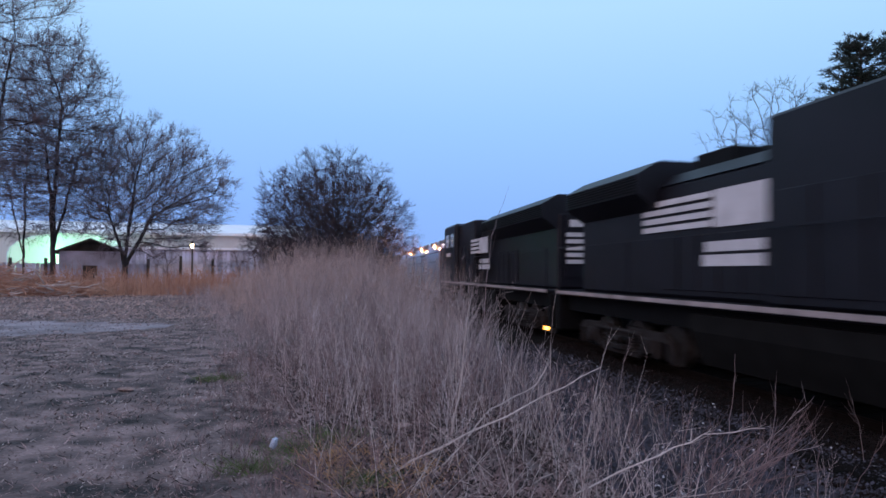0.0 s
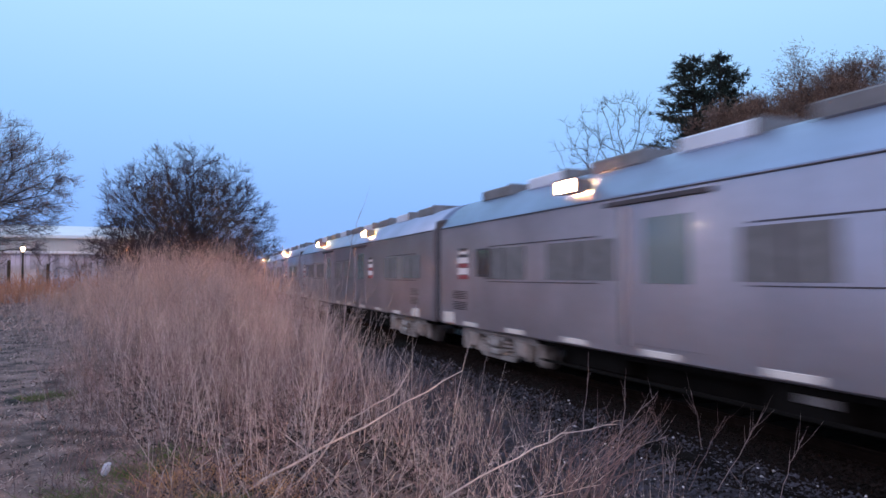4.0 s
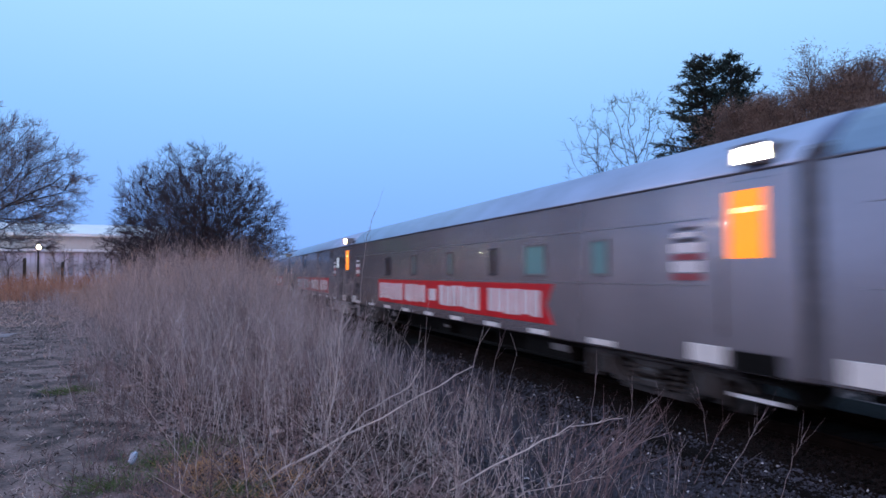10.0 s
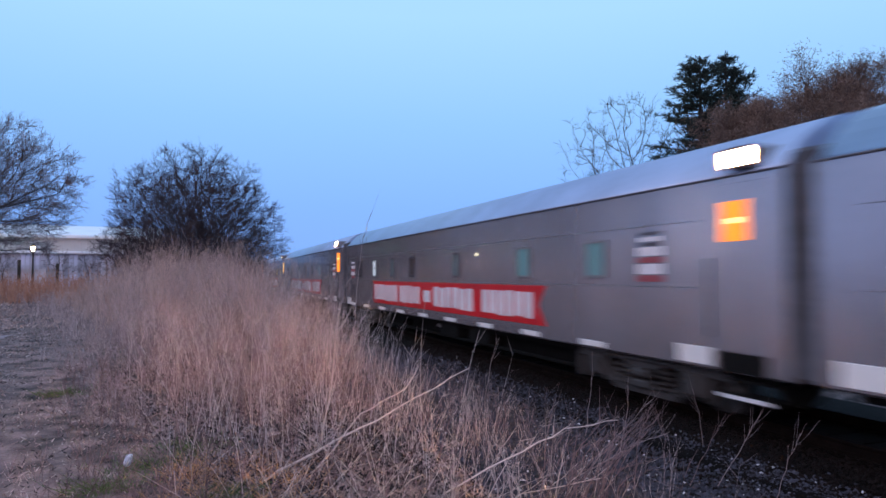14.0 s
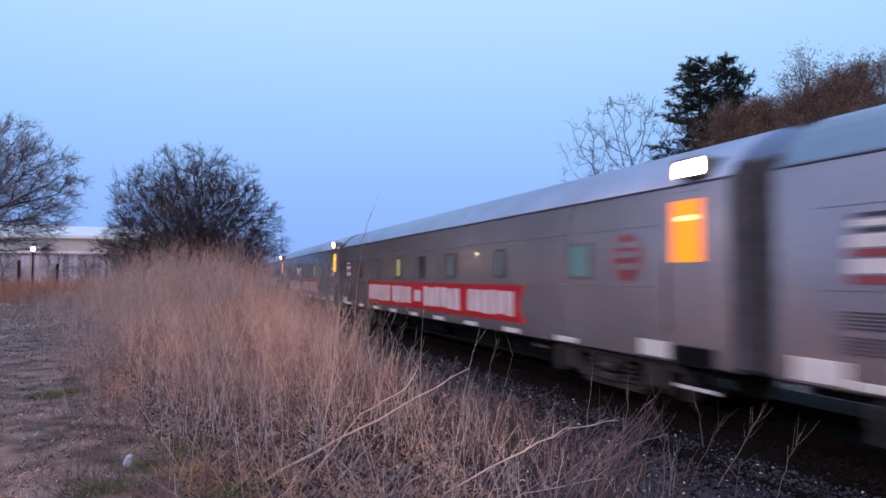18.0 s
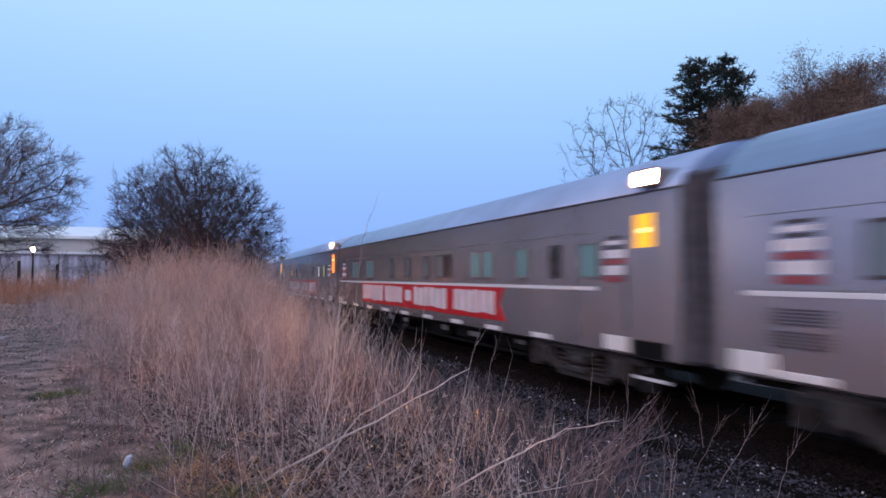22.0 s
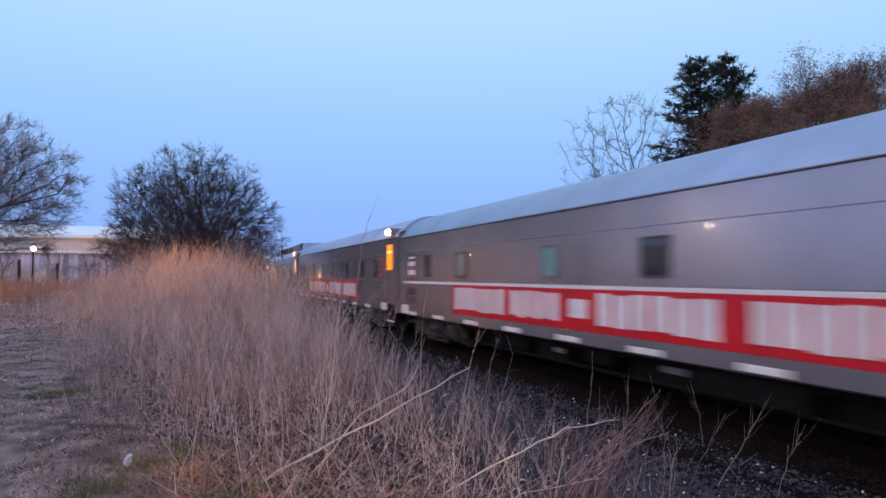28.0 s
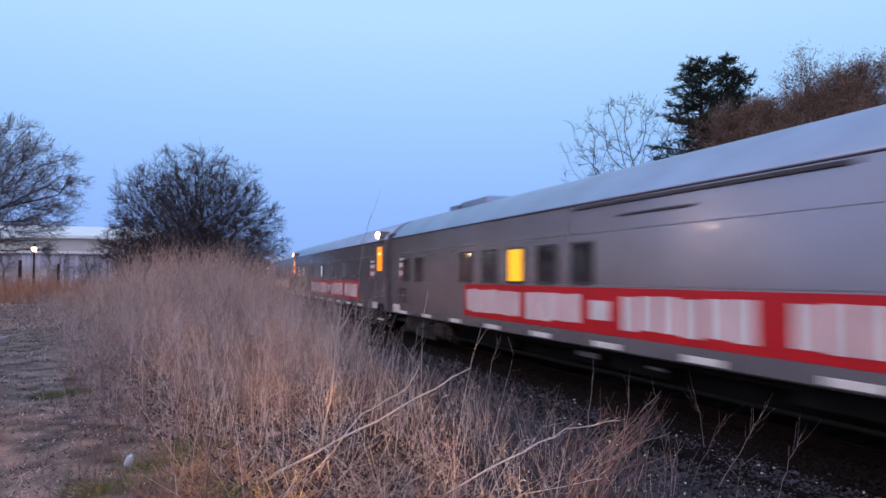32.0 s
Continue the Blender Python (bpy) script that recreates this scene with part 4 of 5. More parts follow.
        add_box(bm, sx * 1.30, sx * 1.40, -1.0, 1.0, 0.64, 0.71, 0.02)
        add_cyl(bm, Matrix.Translation((sx * 1.36, 0.0, 0.46)) @ Matrix.Rotation(math.pi / 2, 4, "X"), 0.08, 0.08, 0.42, 10)
        for y in (-1.97, 1.97):
            add_box(bm, sx * 1.16, sx * 1.30, y - 0.07, y + 0.07, 0.16, 0.62, 0.02)
    add_box(bm, -1.0, 1.0, -0.22, 0.22, 0.35, 0.75, 0.03)
    bmesh.ops.recalc_face_normals(bm, faces=bm.faces)
    fr = bpy.data.meshes.new("truck_frame")
    bm.to_mesh(fr)
    bm.free()
    pale, dark = fr.copy(), fr.copy()
    fr.materials.append(M["truck"])
    pale.materials.append(M["truck_pale"])
    dark.materials.append(M["loco_truck"])
    bm = bmesh.new()
    for sx in (-0.75, 0.75):
        m = Matrix.Translation((sx, 0, 0.455)) @ Matrix.Rotation(math.pi / 2, 4, "Y")
        add_cyl(bm, m, 0.455, 0.455, 0.13, 20)
        add_cyl(bm, Matrix.Translation((sx * 0.9, 0, 0.455)) @ Matrix.Rotation(math.pi / 2, 4, "Y"), 0.49, 0.49, 0.03, 20)
    add_cyl(bm, Matrix.Translation((0, 0, 0.455)) @ Matrix.Rotation(math.pi / 2, 4, "Y"), 0.085, 0.085, 2.0, 10)
    wh = bpy.data.meshes.new("wheelset")
    bm.to_mesh(wh)
    bm.free()
    whp = wh.copy()
    wh.materials.append(M["wheel"])
    whp.materials.append(M["truck_pale"])
    return fr, pale, dark, wh, whp


TRUCK, TRUCK_PALE, TRUCK_DARK, WHEELS, WHEELS_PALE = make_truck_meshes()


def add_trucks(car, ys, paint="grey", axles=(-1.27, 1.27), stretch=1.0):
    for y in ys:
        t = share("truck_frame", {"grey": TRUCK, "pale": TRUCK_PALE, "dark": TRUCK_DARK}[paint], car, pose(0, y, 0) @ Matrix.Diagonal((1, stretch, 1, 1)))
        for a in axles:
            share("wheelset", WHEELS_PALE if paint == "pale" else WHEELS, t, pose(0, a, 0))


def plate(name, car, a0, a1, z0, z1, material, proud=0.012, label=""):
    """A flat piece on the near side, from a0 to a1 metres behind the front end."""
    return part(name, box(NEAR - proud, NEAR + 0.01, side_y(a0), side_y(a1), z0, z1, min(0.005, proud * 0.4)), material, car, label)


def slats(name, car, a0, a1, z0, z1, n, material, proud=0.02):
    bm = bmesh.new()
    h = (z1 - z0) / n
    for i in range(n):
        add_box(bm, NEAR - proud, NEAR + 0.01, side_y(a0), side_y(a1), z0 + h * i, z0 + h * (i + 0.45))
    return part(name, bm, material, car)


PANES = {"d": "pane_dark", "g": "pane_grey", "t": "pane_teal", "y": "pane_yellow", "l": "pane_lime", "w": "pane_white", "a": "amber"}
PANE_LABEL = {"d": "dark window pane", "g": "grey blind behind the glass", "t": "pale teal window pane", "y": "yellow lamplit window pane",
              "l": "dim yellow-green lit window pane", "w": "white lit window pane", "a": "amber lit window pane"}


def window(car, a, w, z0, z1, kind):
    bm = bmesh.new()
    y0, y1, t = side_y(a), side_y(a + w), 0.045
    for b in ((y0, y0 + t, z0, z1), (y1 - t, y1, z0, z1), (y0 + t, y1 - t, z0, z0 + t), (y0 + t, y1 - t, z1 - t, z1)):
        add_box(bm, NEAR - 0.034, NEAR + 0.01, *b)
    f = part("window_frame", bm, "seam" if kind != "t" else "vent", car)
    part("window_pane", box(NEAR - 0.020, NEAR + 0.008, y0 + t, y1 - t, z0 + t, z1 - t, 0.0), PANES[kind], f, PANE_LABEL[kind])


def banner(car, a0=6.0, a1=19.8, z0=1.02, z1=1.85):
    """A red painted banner with a notched end; its lettering stands as plain pale bars."""
    bm = bmesh.new()
    pts = [(a0, z0), (a0 + 0.32, (z0 + z1) / 2), (a0, z1), (a1, z1), (a1, z0)]
    fa = [bm.verts.new((NEAR - 0.010, side_y(a), z)) for a, z in pts]
    bb = [bm.verts.new((NEAR + 0.006, side_y(a), z)) for a, z in pts]
    k = len(pts)
    for i in range(k):
        bm.faces.new((fa[i], fa[(i + 1) % k], bb[(i + 1) % k], bb[i]))
    bm.faces.new(fa[::-1])
    bm.faces.new(bb)
    bmesh.ops.recalc_face_normals(bm, faces=bm.faces)
    red = part("banner", bm, "red", car, "red painted banner with pale lettering shown as bars")
    rnd = random.Random(int(a0 * 10))
    span = a1 - a0
    for u0, u1 in ((0.036, 0.235), (0.272, 0.492), (0.510, 0.562), (0.582, 0.745), (0.762, 0.988)):
        small = u1 - u0 < 0.1
        y0 = a0 + span * u0
        zc0, zc1 = (z0 + 0.22, z1 - 0.22) if small else (z0 + 0.11, z1 - 0.11)
        n = {0: 1, 1: 6}[not small] if u1 < 0.9 else 8
        w = span * (u1 - u0) / n
        for i in range(n):
            b = box(NEAR - 0.018, NEAR - 0.006, side_y(y0 + w * i + rnd.uniform(0.04, 0.08)), side_y(y0 + w * (i + 1) - rnd.uniform(0.03, 0.06)), zc0 + rnd.uniform(0, 0.05), zc1 - rnd.uniform(0, 0.04))
            part("letter_bar", b, "letter", red)


def emblem(car, a=1.5, kind="s"):
    """A striped badge of plain bars; s: pale and dark stripes, r: red."""
    if kind == "r":
        bm = bmesh.new()
        add_cyl(bm, Matrix.Translation((NEAR - 0.006, side_y(a + 0.32), 2.36)) @ Matrix.Rotation(math.pi / 2, 4, "Y"), 0.40, 0.40, 0.016, 20)
        e = part("emblem", bm, "faded_red", car, "round faded red badge with pale stripes")
        for z in (2.16, 2.36, 2.52):
            part("stripe", box(NEAR - 0.020, NEAR - 0.010, side_y(a + 0.04), side_y(a + 0.60), z, z + 0.10), "silver", e)
        return
    e = plate("emblem", car, a, a + 0.62, 1.96, 2.74, "silver", 0.008, "badge of red, pale and dark stripes")
    for z, h, m in ((1.96, 0.10, "faded_red"), (2.08, 0.16, "letter"), (2.26, 0.09, "faded_red"), (2.37, 0.14, "letter"), (2.53, 0.05, "seam"), (2.60, 0.07, "letter"), (2.70, 0.05, "seam")):
        w = 0.62 if z < 2.5 else 0.5
        part("stripe", box(NEAR - 0.018, NEAR - 0.006, side_y(a + (0.62 - w) / 2), side_y(a + (0.62 + w) / 2), z, z + h), m, e)


def side_lamp(car, a, z=3.60, material="lamp", w=0.36):
    """A floodlight under a hood at the eave; the glass looks outwards."""
    y0, y1 = side_y(a - w / 2), side_y(a + w / 2)
    bm = bmesh.new()
    add_box(bm, NEAR - 0.20, NEAR + 0.30, y0 - 0.05, y1 + 0.05, z + 0.10, z + 0.14)
    add_box(bm, NEAR - 0.155, NEAR + 0.10, y0 - 0.05, y1 + 0.05, z - 0.13, z - 0.10)
    add_box(bm, NEAR - 0.16, NEAR + 0.30, y0 - 0.06, y0 - 0.03, z - 0.10, z + 0.12)
    add_box(bm, NEAR - 0.16, NEAR + 0.30, y1 + 0.03, y1 + 0.06, z - 0.10, z + 0.12)
    h = part("lamp_housing", bm, "vent", car)
    g = profile([(NEAR - 0.10, z + 0.09), (NEAR - 0.08, z - 0.09), (NEAR + 0.02, z - 0.09), (NEAR, z + 0.09)], y0, y1)
    part("lamp_glass", g, material, h, "glowing warm lamp glass")


def shell(car, body="silver", roof="roof", eave=3.42, rise=0.775, sill=0.77):
    bm = profile([(NEAR, sill), (NEAR + 0.03, sill - 0.03), (-NEAR - 0.03, sill - 0.03), (-NEAR, sill), (-NEAR, eave), (NEAR, eave)], -HALF, HALF)
    part("body", bm, body, car)
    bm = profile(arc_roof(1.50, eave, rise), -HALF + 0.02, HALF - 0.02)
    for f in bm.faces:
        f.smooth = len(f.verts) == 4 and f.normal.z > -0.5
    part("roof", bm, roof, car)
    part("gutter", box(NEAR - 0.03, NEAR + 0.04, -HALF + 0.05, HALF - 0.05, eave - 0.030, eave - 0.008, 0.006), "seam", car)
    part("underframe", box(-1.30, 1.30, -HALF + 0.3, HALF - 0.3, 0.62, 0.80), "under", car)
    # added block, no real part: shuts out light and ground beyond the car
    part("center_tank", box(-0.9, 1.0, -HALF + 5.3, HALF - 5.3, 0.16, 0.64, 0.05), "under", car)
    for s in (-1, 1):
        # bellows drawn almost car-wide to stand in for the gap's shade
        part("diaphragm", box(-1.45, 1.45, s * HALF - 0.02 * s, s * (HALF + 0.30), 0.75, 3.62, 0.06), "rubber", car, "black rubber gangway bellows, widened to darken the car gap")
        part("coupler", box(-0.16, 0.16, s * HALF, s * (HALF + 0.27), 0.55, 0.85, 0.03), "under", car)


def undergear(car, seed):
    r = random.Random(seed)
    a = 5.6
    while a < 18.5:
        w = r.uniform(0.9, 2.2)
        if r.random() < 0.75:
            d = r.uniform(0.02, 0.3)
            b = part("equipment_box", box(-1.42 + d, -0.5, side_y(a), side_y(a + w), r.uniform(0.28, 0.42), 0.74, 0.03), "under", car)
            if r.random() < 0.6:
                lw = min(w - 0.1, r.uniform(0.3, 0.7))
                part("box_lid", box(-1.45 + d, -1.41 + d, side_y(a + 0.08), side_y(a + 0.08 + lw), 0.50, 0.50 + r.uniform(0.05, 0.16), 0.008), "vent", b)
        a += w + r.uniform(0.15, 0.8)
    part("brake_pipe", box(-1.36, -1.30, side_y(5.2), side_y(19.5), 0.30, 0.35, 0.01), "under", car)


def reflectors(car, first=3.9, step=2.38, n=9, corner=True):
    for i in range(n):
        a = first + step * i
        if a < LEN - 1:
            plate("reflector", car, a, a + 0.78, 0.785, 0.885, "reflector", 0.012, "pale reflective strip along the sill")
    if corner:
        plate("corner_plate", car, 1.28, 1.98, 0.80, 1.05, "reflector", 0.016, "white plate at the sill by the door")
        plate("corner_plate", car, LEN - 0.95, LEN - 0.25, 0.80, 1.08, "reflector", 0.016, "white plate at the sill by the door")


def vestibule(car, pane="orange", a=0.66, w=0.50, z0=2.26, z1=3.17, unlit=False):
    """Entrance door with a lit window above a folding step."""
    d = plate("door", car, 0.25, 1.22, 1.03, 3.3, "silver", 0.010)
    part("door_window", box(NEAR - 0.024, NEAR - 0.006, side_y(a - 0.12), side_y(a + w), z0, z1, 0.004), "pane_dark" if unlit else pane, d,
         "dark door window" if unlit else "glowing orange door window" if pane == "orange" else "glowing amber door window")
    if not unlit:
        part("lamp_tube", box(NEAR - 0.030, NEAR - 0.020, side_y(a - 0.02), side_y(a + w - 0.14), z1 - 0.30, z1 - 0.23), "tube", d, "bright yellow lamp tube behind the door glass")
    # flat black plate stands in for the shade of the step recess
    plate("step_well", car, 0.30, 1.20, 0.76, 1.02, "under", 0.014, "black plate painted in for the shaded recess over the steps")
    part("grab_rail", box(NEAR - 0.07, NEAR - 0.04, side_y(1.27), side_y(1.30), 1.2, 2.3), "vent", car)
    bm = bmesh.new()
    for i in range(3):
        add_box(bm, NEAR + 0.02 + 0.1 * i, NEAR + 0.4, side_y(0.3), side_y(1.15), 0.40 + 0.22 * i, 0.44 + 0.22 * i)
    steps = part("entry_step", bm, "under", car)
    part("step_edge", box(NEAR - 0.005, NEAR + 0.02, side_y(0.3), side_y(1.15), 0.40, 0.45), "white", steps, "white painted step edge")


def rear_details(car, kind="s", back=2.1):
    emblem(car, LEN - back, kind)
    for z in (1.18, 1.46):
        slats("vent_grille", car, LEN - back - 0.1, LEN - back + 0.75, z, z + 0.22, 5, "seam")


def seams(car, belts=(1.88, 2.84), rnd=None):
    for z in belts:
        plate("seam_strip", car, 1.6, LEN - 0.6, z, z + 0.012, "vent", 0.006)


def car_thing(name, label, front):
    car = thing(name, label, "train car", None, "cars of the train")
    TRAIN.append((car, front + HALF))
    return car


COACHES = [
    # front, pane of the door, emblem, strength of the lamp, windows (start, width, kind, foot and head), extras
    (144.0, "amber", "", 1, "2.7 .5 l 2.15 2.72|7.9 .8 l 2.34 3.08|15.2 .7 l 2.05 2.72", "door15 box louvre hatch"),
    (169.1, "orange", "r1.9", 3, "3.2 .8 d|6.3 .65 d|9.1 .42 g|12.6 .7 a|15.3 .5 g|17.8 .6 d", ""),
    (194.05, "orange", "s1.7", 0, "4.05 .5 t|6.3 .9 t|8.7 .42 d|11.6 .5 g|15.0 .5 g|18.1 .6 d", ""),
    (218.8, "orange", "s3.9", 1, "2.05 .5 d 2.35 2.92|2.85 .8 w0 2.33 2.92|5.15 .4 d 2.93 3.34|8.8 .55 d 2.4 3.12|15.3 .6 d 2.41 3.05", "door8 door15 pale"),
    (244.3, "amber", "s2.1", 2, "3.45 .95 t 1.98 2.70|21.6 .75 y", "band darkdoor"),
    (269.4, "orange", "s2.3", 2, "3.85 .6 t|6.65 .6 t|10.75 .45 g|14.6 .5 d|16.9 .5 g|19.4 .5 w|21.8 .6 d", "smalldoor"),
    (295.2, "orange", "s1.7", 1, "3.4 .6 g|6.3 .8 t|9.3 .5 g|12.2 .5 d|14.7 .9 t|16.0 .9 t|19.7 .6 t|22.0 .5 g", ""),
    (320.1, "amber", "", 1, "3.4 .55 y|6.25 .85 y|8.0 .55 g|9.1 .45 g|10.9 .45 g|11.9 .5 g|14.0 .5 d|15.7 .6 g|17.9 .8 t", ""),
    (345.5, "orange", "r2.0", 2, "3.4 .75 t|7.0 .5 g|10.1 .7 g|12.7 .5 d|15.2 .5 l|18.0 .5 g|20.9 .6 d", ""),
    (371.3, "amber", "s1.1", 2, "3.2 .6 t|4.6 .6 t|5.9 .7 t|7.1 .6 l|8.6 .45 t|9.8 .5 t|11.2 .45 t|13.4 .65 w|14.7 .6 y|18.0 .6 t|20.2 .6 t", ""),
    (396.3, "orange", "s1.4", 2, "2.25 .45 l|4.2 1.15 d|6.8 .5 d|7.35 .75 t|9.4 .55 g|11.4 .5 g|13.3 .45 d|16.0 1.0 t|19.6 1.0 d|21.8 .7 g", "pale"),
    (421.7, "amber", "s1.35", 2, "2.1 .65 t|3.45 .42 d|4.8 .55 t|6.6 .62 t|7.35 .65 t|9.4 .5 d|10.0 .6 g|11.3 .5 g|13.2 .45 g|15.1 .45 g|18.0 1.0 t|20.6 .9 t", "pale smalldoor"),
    (446.9, "orange", "s1.75", 2, "3.35 .55 l|5.1 .6 w|7.65 .5 d|10.4 .55 t|11.6 .5 t|12.8 .55 t|15.3 .55 g|17.6 .7 a 2.1 2.5|19.3 1.0 t|21.6 .8 t", ""),
    (472.4, "amber", "s1.75", 0, "3.25 .6 t|5.05 .45 d|7.7 .5 d|10.1 .7 t|11.6 .5 g|15.3 .65 y|17.9 .7 l|20.0 .55 g|21.9 .5 d", ""),
    (497.8, "amber", "s1.7", 1, "3.4 .6 g|6.2 .6 d|9.0 .6 g|11.8 .6 y|14.1 .6 l|17.2 .55 d|20.2 .6 t|22.3 .5 g", "pale"),
    (524.0, "orange", "s1.5", 2, "4.15 .6 d|5.8 .55 t|10.8 .7 d|14.1 .7 t|18.8 .7 g|21.6 .5 d", "pale"),
    (549.1, "orange", "r1.8", 3, "2.7 .32 d|3.02 .3 g|4.9 .55 d|6.5 .5 g|8.1 .45 d|9.4 .4 g|12.0 .5 d|15.2 .6 t|17.9 .7 d|19.9 .8 t|21.6 .7 d|23.1 .45 d", "redtail"),
    (574.75, "amber", "", 2, "3.6 .5 d 2.03 2.62|8.25 .55 y 2.17 3.0|9.45 .4 d 2.15 3.0|15.2 .85 d 2.15 2.95|16.3 .75 y 2.2 2.93|20.1 .6 d", "pod nobanner round"),
    (600.3, "amber", "s2.3", 3, "11.8 .75 d 1.9 2.7|13.1 .8 d 1.9 2.7|14.5 .8 a 1.9 2.7|15.9 .8 d 1.9 2.7|17.4 .8 d 1.9 2.7|21.3 .7 d 1.9 2.65|22.6 .7 d 1.9 2.65", "hatch doorline"),
    (625.8, "orange", "s1.7", 1, "4.3 .6 g|7.4 .6 t|10.6 .6 d|13.6 .6 w|17.2 .6 g|20.6 .6 w", ""),
    (650.9, "orange", "s1.7", 1, "4.3 .6 d|7.4 .6 t|10.6 .6 d|13.6 .6 l|17.2 .6 g|20.6 .6 d", ""),
    (676.2, "amber", "s1.7", 1, "4.3 .6 d|7.4 .6 t|10.6 .6 y|13.6 .6 d|17.2 .6 g|20.6 .6 d", ""),
    (701.5, "orange", "s1.7", 1, "4.3 .6 d|7.4 .6 t|10.6 .6 d|13.6 .6 d|17.2 .6 g|20.6 .6 d", ""),
    (726.8, "amber", "s1.7", 1, "4.3 .6 d|7.4 .6 t|10.6 .6 d|13.6 .6 l|17.2 .6 g|20.6 .6 d", ""),
]


def door_recess(car, a, w=1.9):
    """A sliding baggage door with its head rail and pale door post."""
    d = plate("sliding_door", car, a, a + w, 0.92, 3.30, "silver", 0.005, "wide sliding baggage door")
    part("door_rail", box(NEAR - 0.06, NEAR + 0.01, side_y(a - 0.1), side_y(a + w + 0.4), 3.30, 3.39, 0.01), "seam", d)
    part("door_post", box(NEAR - 0.045, NEAR + 0.01, side_y(a + w), side_y(a + w + 0.14), 1.9, 3.30, 0.01), "silver", d)


def roof_box(car, a0, a1, w, z0, z1, louvred):
    b = part("roof_unit", box(-w, w, side_y(a0), side_y(a1), z0, z1, 0.04), "seam" if louvred else "roof", car,
             "louvred roof unit" if louvred else "pale roof-mounted air unit")
    if louvred:
        bm = bmesh.new()
        n = 5
        for i in range(n):
            z = z0 + 0.10 + (z1 - z0 - 0.12) * i / n
            add_box(bm, -w - 0.03, -w + 0.01, side_y(a0 + 0.1), side_y(a1 - 0.1), z, z + 0.05)
        part("louvre", bm, "roof", b)


def coach(front, pane, badge, glow, windows, extras):
    words = "an unlit door" if "darkdoor" in extras else {"orange": "an orange-lit door", "amber": "an amber-lit door"}[pane]
    lab = "silver passenger car with %s and %s" % (words, "a louvred roof pod" if "pod" in extras else "a red banner")
    car = car_thing("passenger_car", lab, front)
    shell(car, eave=3.35 if front == 524.0 else 3.42)
    add_trucks(car, (-HALF + 3.1, HALF - 3.1), "pale" if "pale" in extras.split() and front < 230 else "grey")
    undergear(car, int(front))
    reflectors(car)
    if "smalldoor" in extras:
        vestibule(car, pane, 0.72, 0.34, 2.52, 3.06)
    else:
        vestibule(car, pane, unlit="darkdoor" in extras)
    seams(car)
    side_lamp(car, 0.62, 3.60, "lamp_%d" % glow)
    if badge:
        emblem(car, float(badge[1:]), badge[0])
    if front > 160:
        rear_details(car, "s" if "redtail" not in extras else "r", 1.05 if "redtail" in extras else 1.65)
    for w in windows.split("|"):
        f = w.split()
        z0, z1 = (float(f[3]), float(f[4])) if len(f) > 3 else (2.02, 2.68)
        window(car, float(f[0]), float(f[1]), z0, z1, f[2][0])
    ex = extras.split()
    if "nobanner" not in ex:
        banner(car, 6.0 if front < 590 else 4.3, 19.8 if front < 590 else 17.9)
    if "pale" in ex and front > 300:
        plate("pale_trim", car, 2.2, LEN - 0.5, 1.80, 1.87, "white", 0.014, "pale painted line along the side")
    if "band" in ex:
        for i in range(9):
            window(car, 6.45 + 1.52 * i, 1.44, 1.93, 2.78, "gttgtltgg"[i])
        part("roof_rail", box(-0.75, -0.69, side_y(2), side_y(21), 4.02, 4.14, 0.01), "seam", car)
    if "door8" in ex:
        door_recess(car, 8.2)
    if "door15" in ex:
        door_recess(car, 14.8)
    if "box" in ex:
        roof_box(car, 8.2, 10.0, 0.7, 3.9, 4.42, True)
        roof_box(car, 2.9, 4.9, 0.75, 3.9, 4.40, False)
    if "louvre" in ex:
        slats("louvre_panel", car, 8.95, 9.75, 2.36, 3.08, 9, "seam")
    if "hatch" in ex:
        roof_box(car, 18.4, 20.4, 0.6, 4.0, 4.32, False)
        roof_box(car, 20.7, 21.6, 0.5, 4.0, 4.28, True)
    if "doorline" in ex:
        plate("awning_rail", car, 6.6, 12.4, 3.30, 3.36, "seam", 0.05)
        plate("awning_rail", car, 9.2, 11.0, 3.08, 3.12, "seam", 0.05)
    if "pod" in ex:
        part("pod_base", box(-1.0, 1.0, side_y(1.3), side_y(22.6), 3.70, 3.92, 0.03), "roof", car)
        part("pod_nose", profile([(-0.95, 3.8), (-0.95, 4.30), (-0.75, 4.44), (0.75, 4.44), (0.95, 4.30), (0.95, 3.8)], side_y(1.0), side_y(1.9)), "roof", car)
        for a0, a1, v in ((1.92, 6.6, True), (16.83, 22.1, True)):
            roof_box(car, a0, a1, 1.02, 3.85, 4.44, v)
        part("dark_cover", box(-1.0, 1.0, side_y(6.63), side_y(16.8), 3.85, 4.43, 0.03), "seam", car, "black cover over the roof unit")
    if "round" in ex:
        bm = bmesh.new()
        add_cyl(bm, Matrix.Translation((NEAR - 0.006, side_y(13.2), 2.25)) @ Matrix.Rotation(math.pi / 2, 4, "Y") @ Matrix.Diagonal((0.24, 1, 1, 1)), 1.6, 1.6, 0.016, 28)
        e = part("emblem", bm, "ghost_red", car, "faded red oval badge with pale bars")
        for z, w in ((2.08, 2.2), (2.24, 2.6), (2.40, 1.8)):
            part("stripe", box(NEAR - 0.020, NEAR - 0.010, side_y(13.2 - w / 2), side_y(13.2 + w / 2), z, z + 0.06), "silver", e)


def stock_car(front, lamps, panes):
    """An animal car: plain sides, two sliding doors, roof hatches and side lights."""
    car = car_thing("stock_car", "dull silver animal car with sliding doors and roof hatches", front)
    shell(car, "stock", "roof", 3.36, 0.82)
    add_trucks(car, (-HALF + 3.1, HALF - 3.1), "pale")
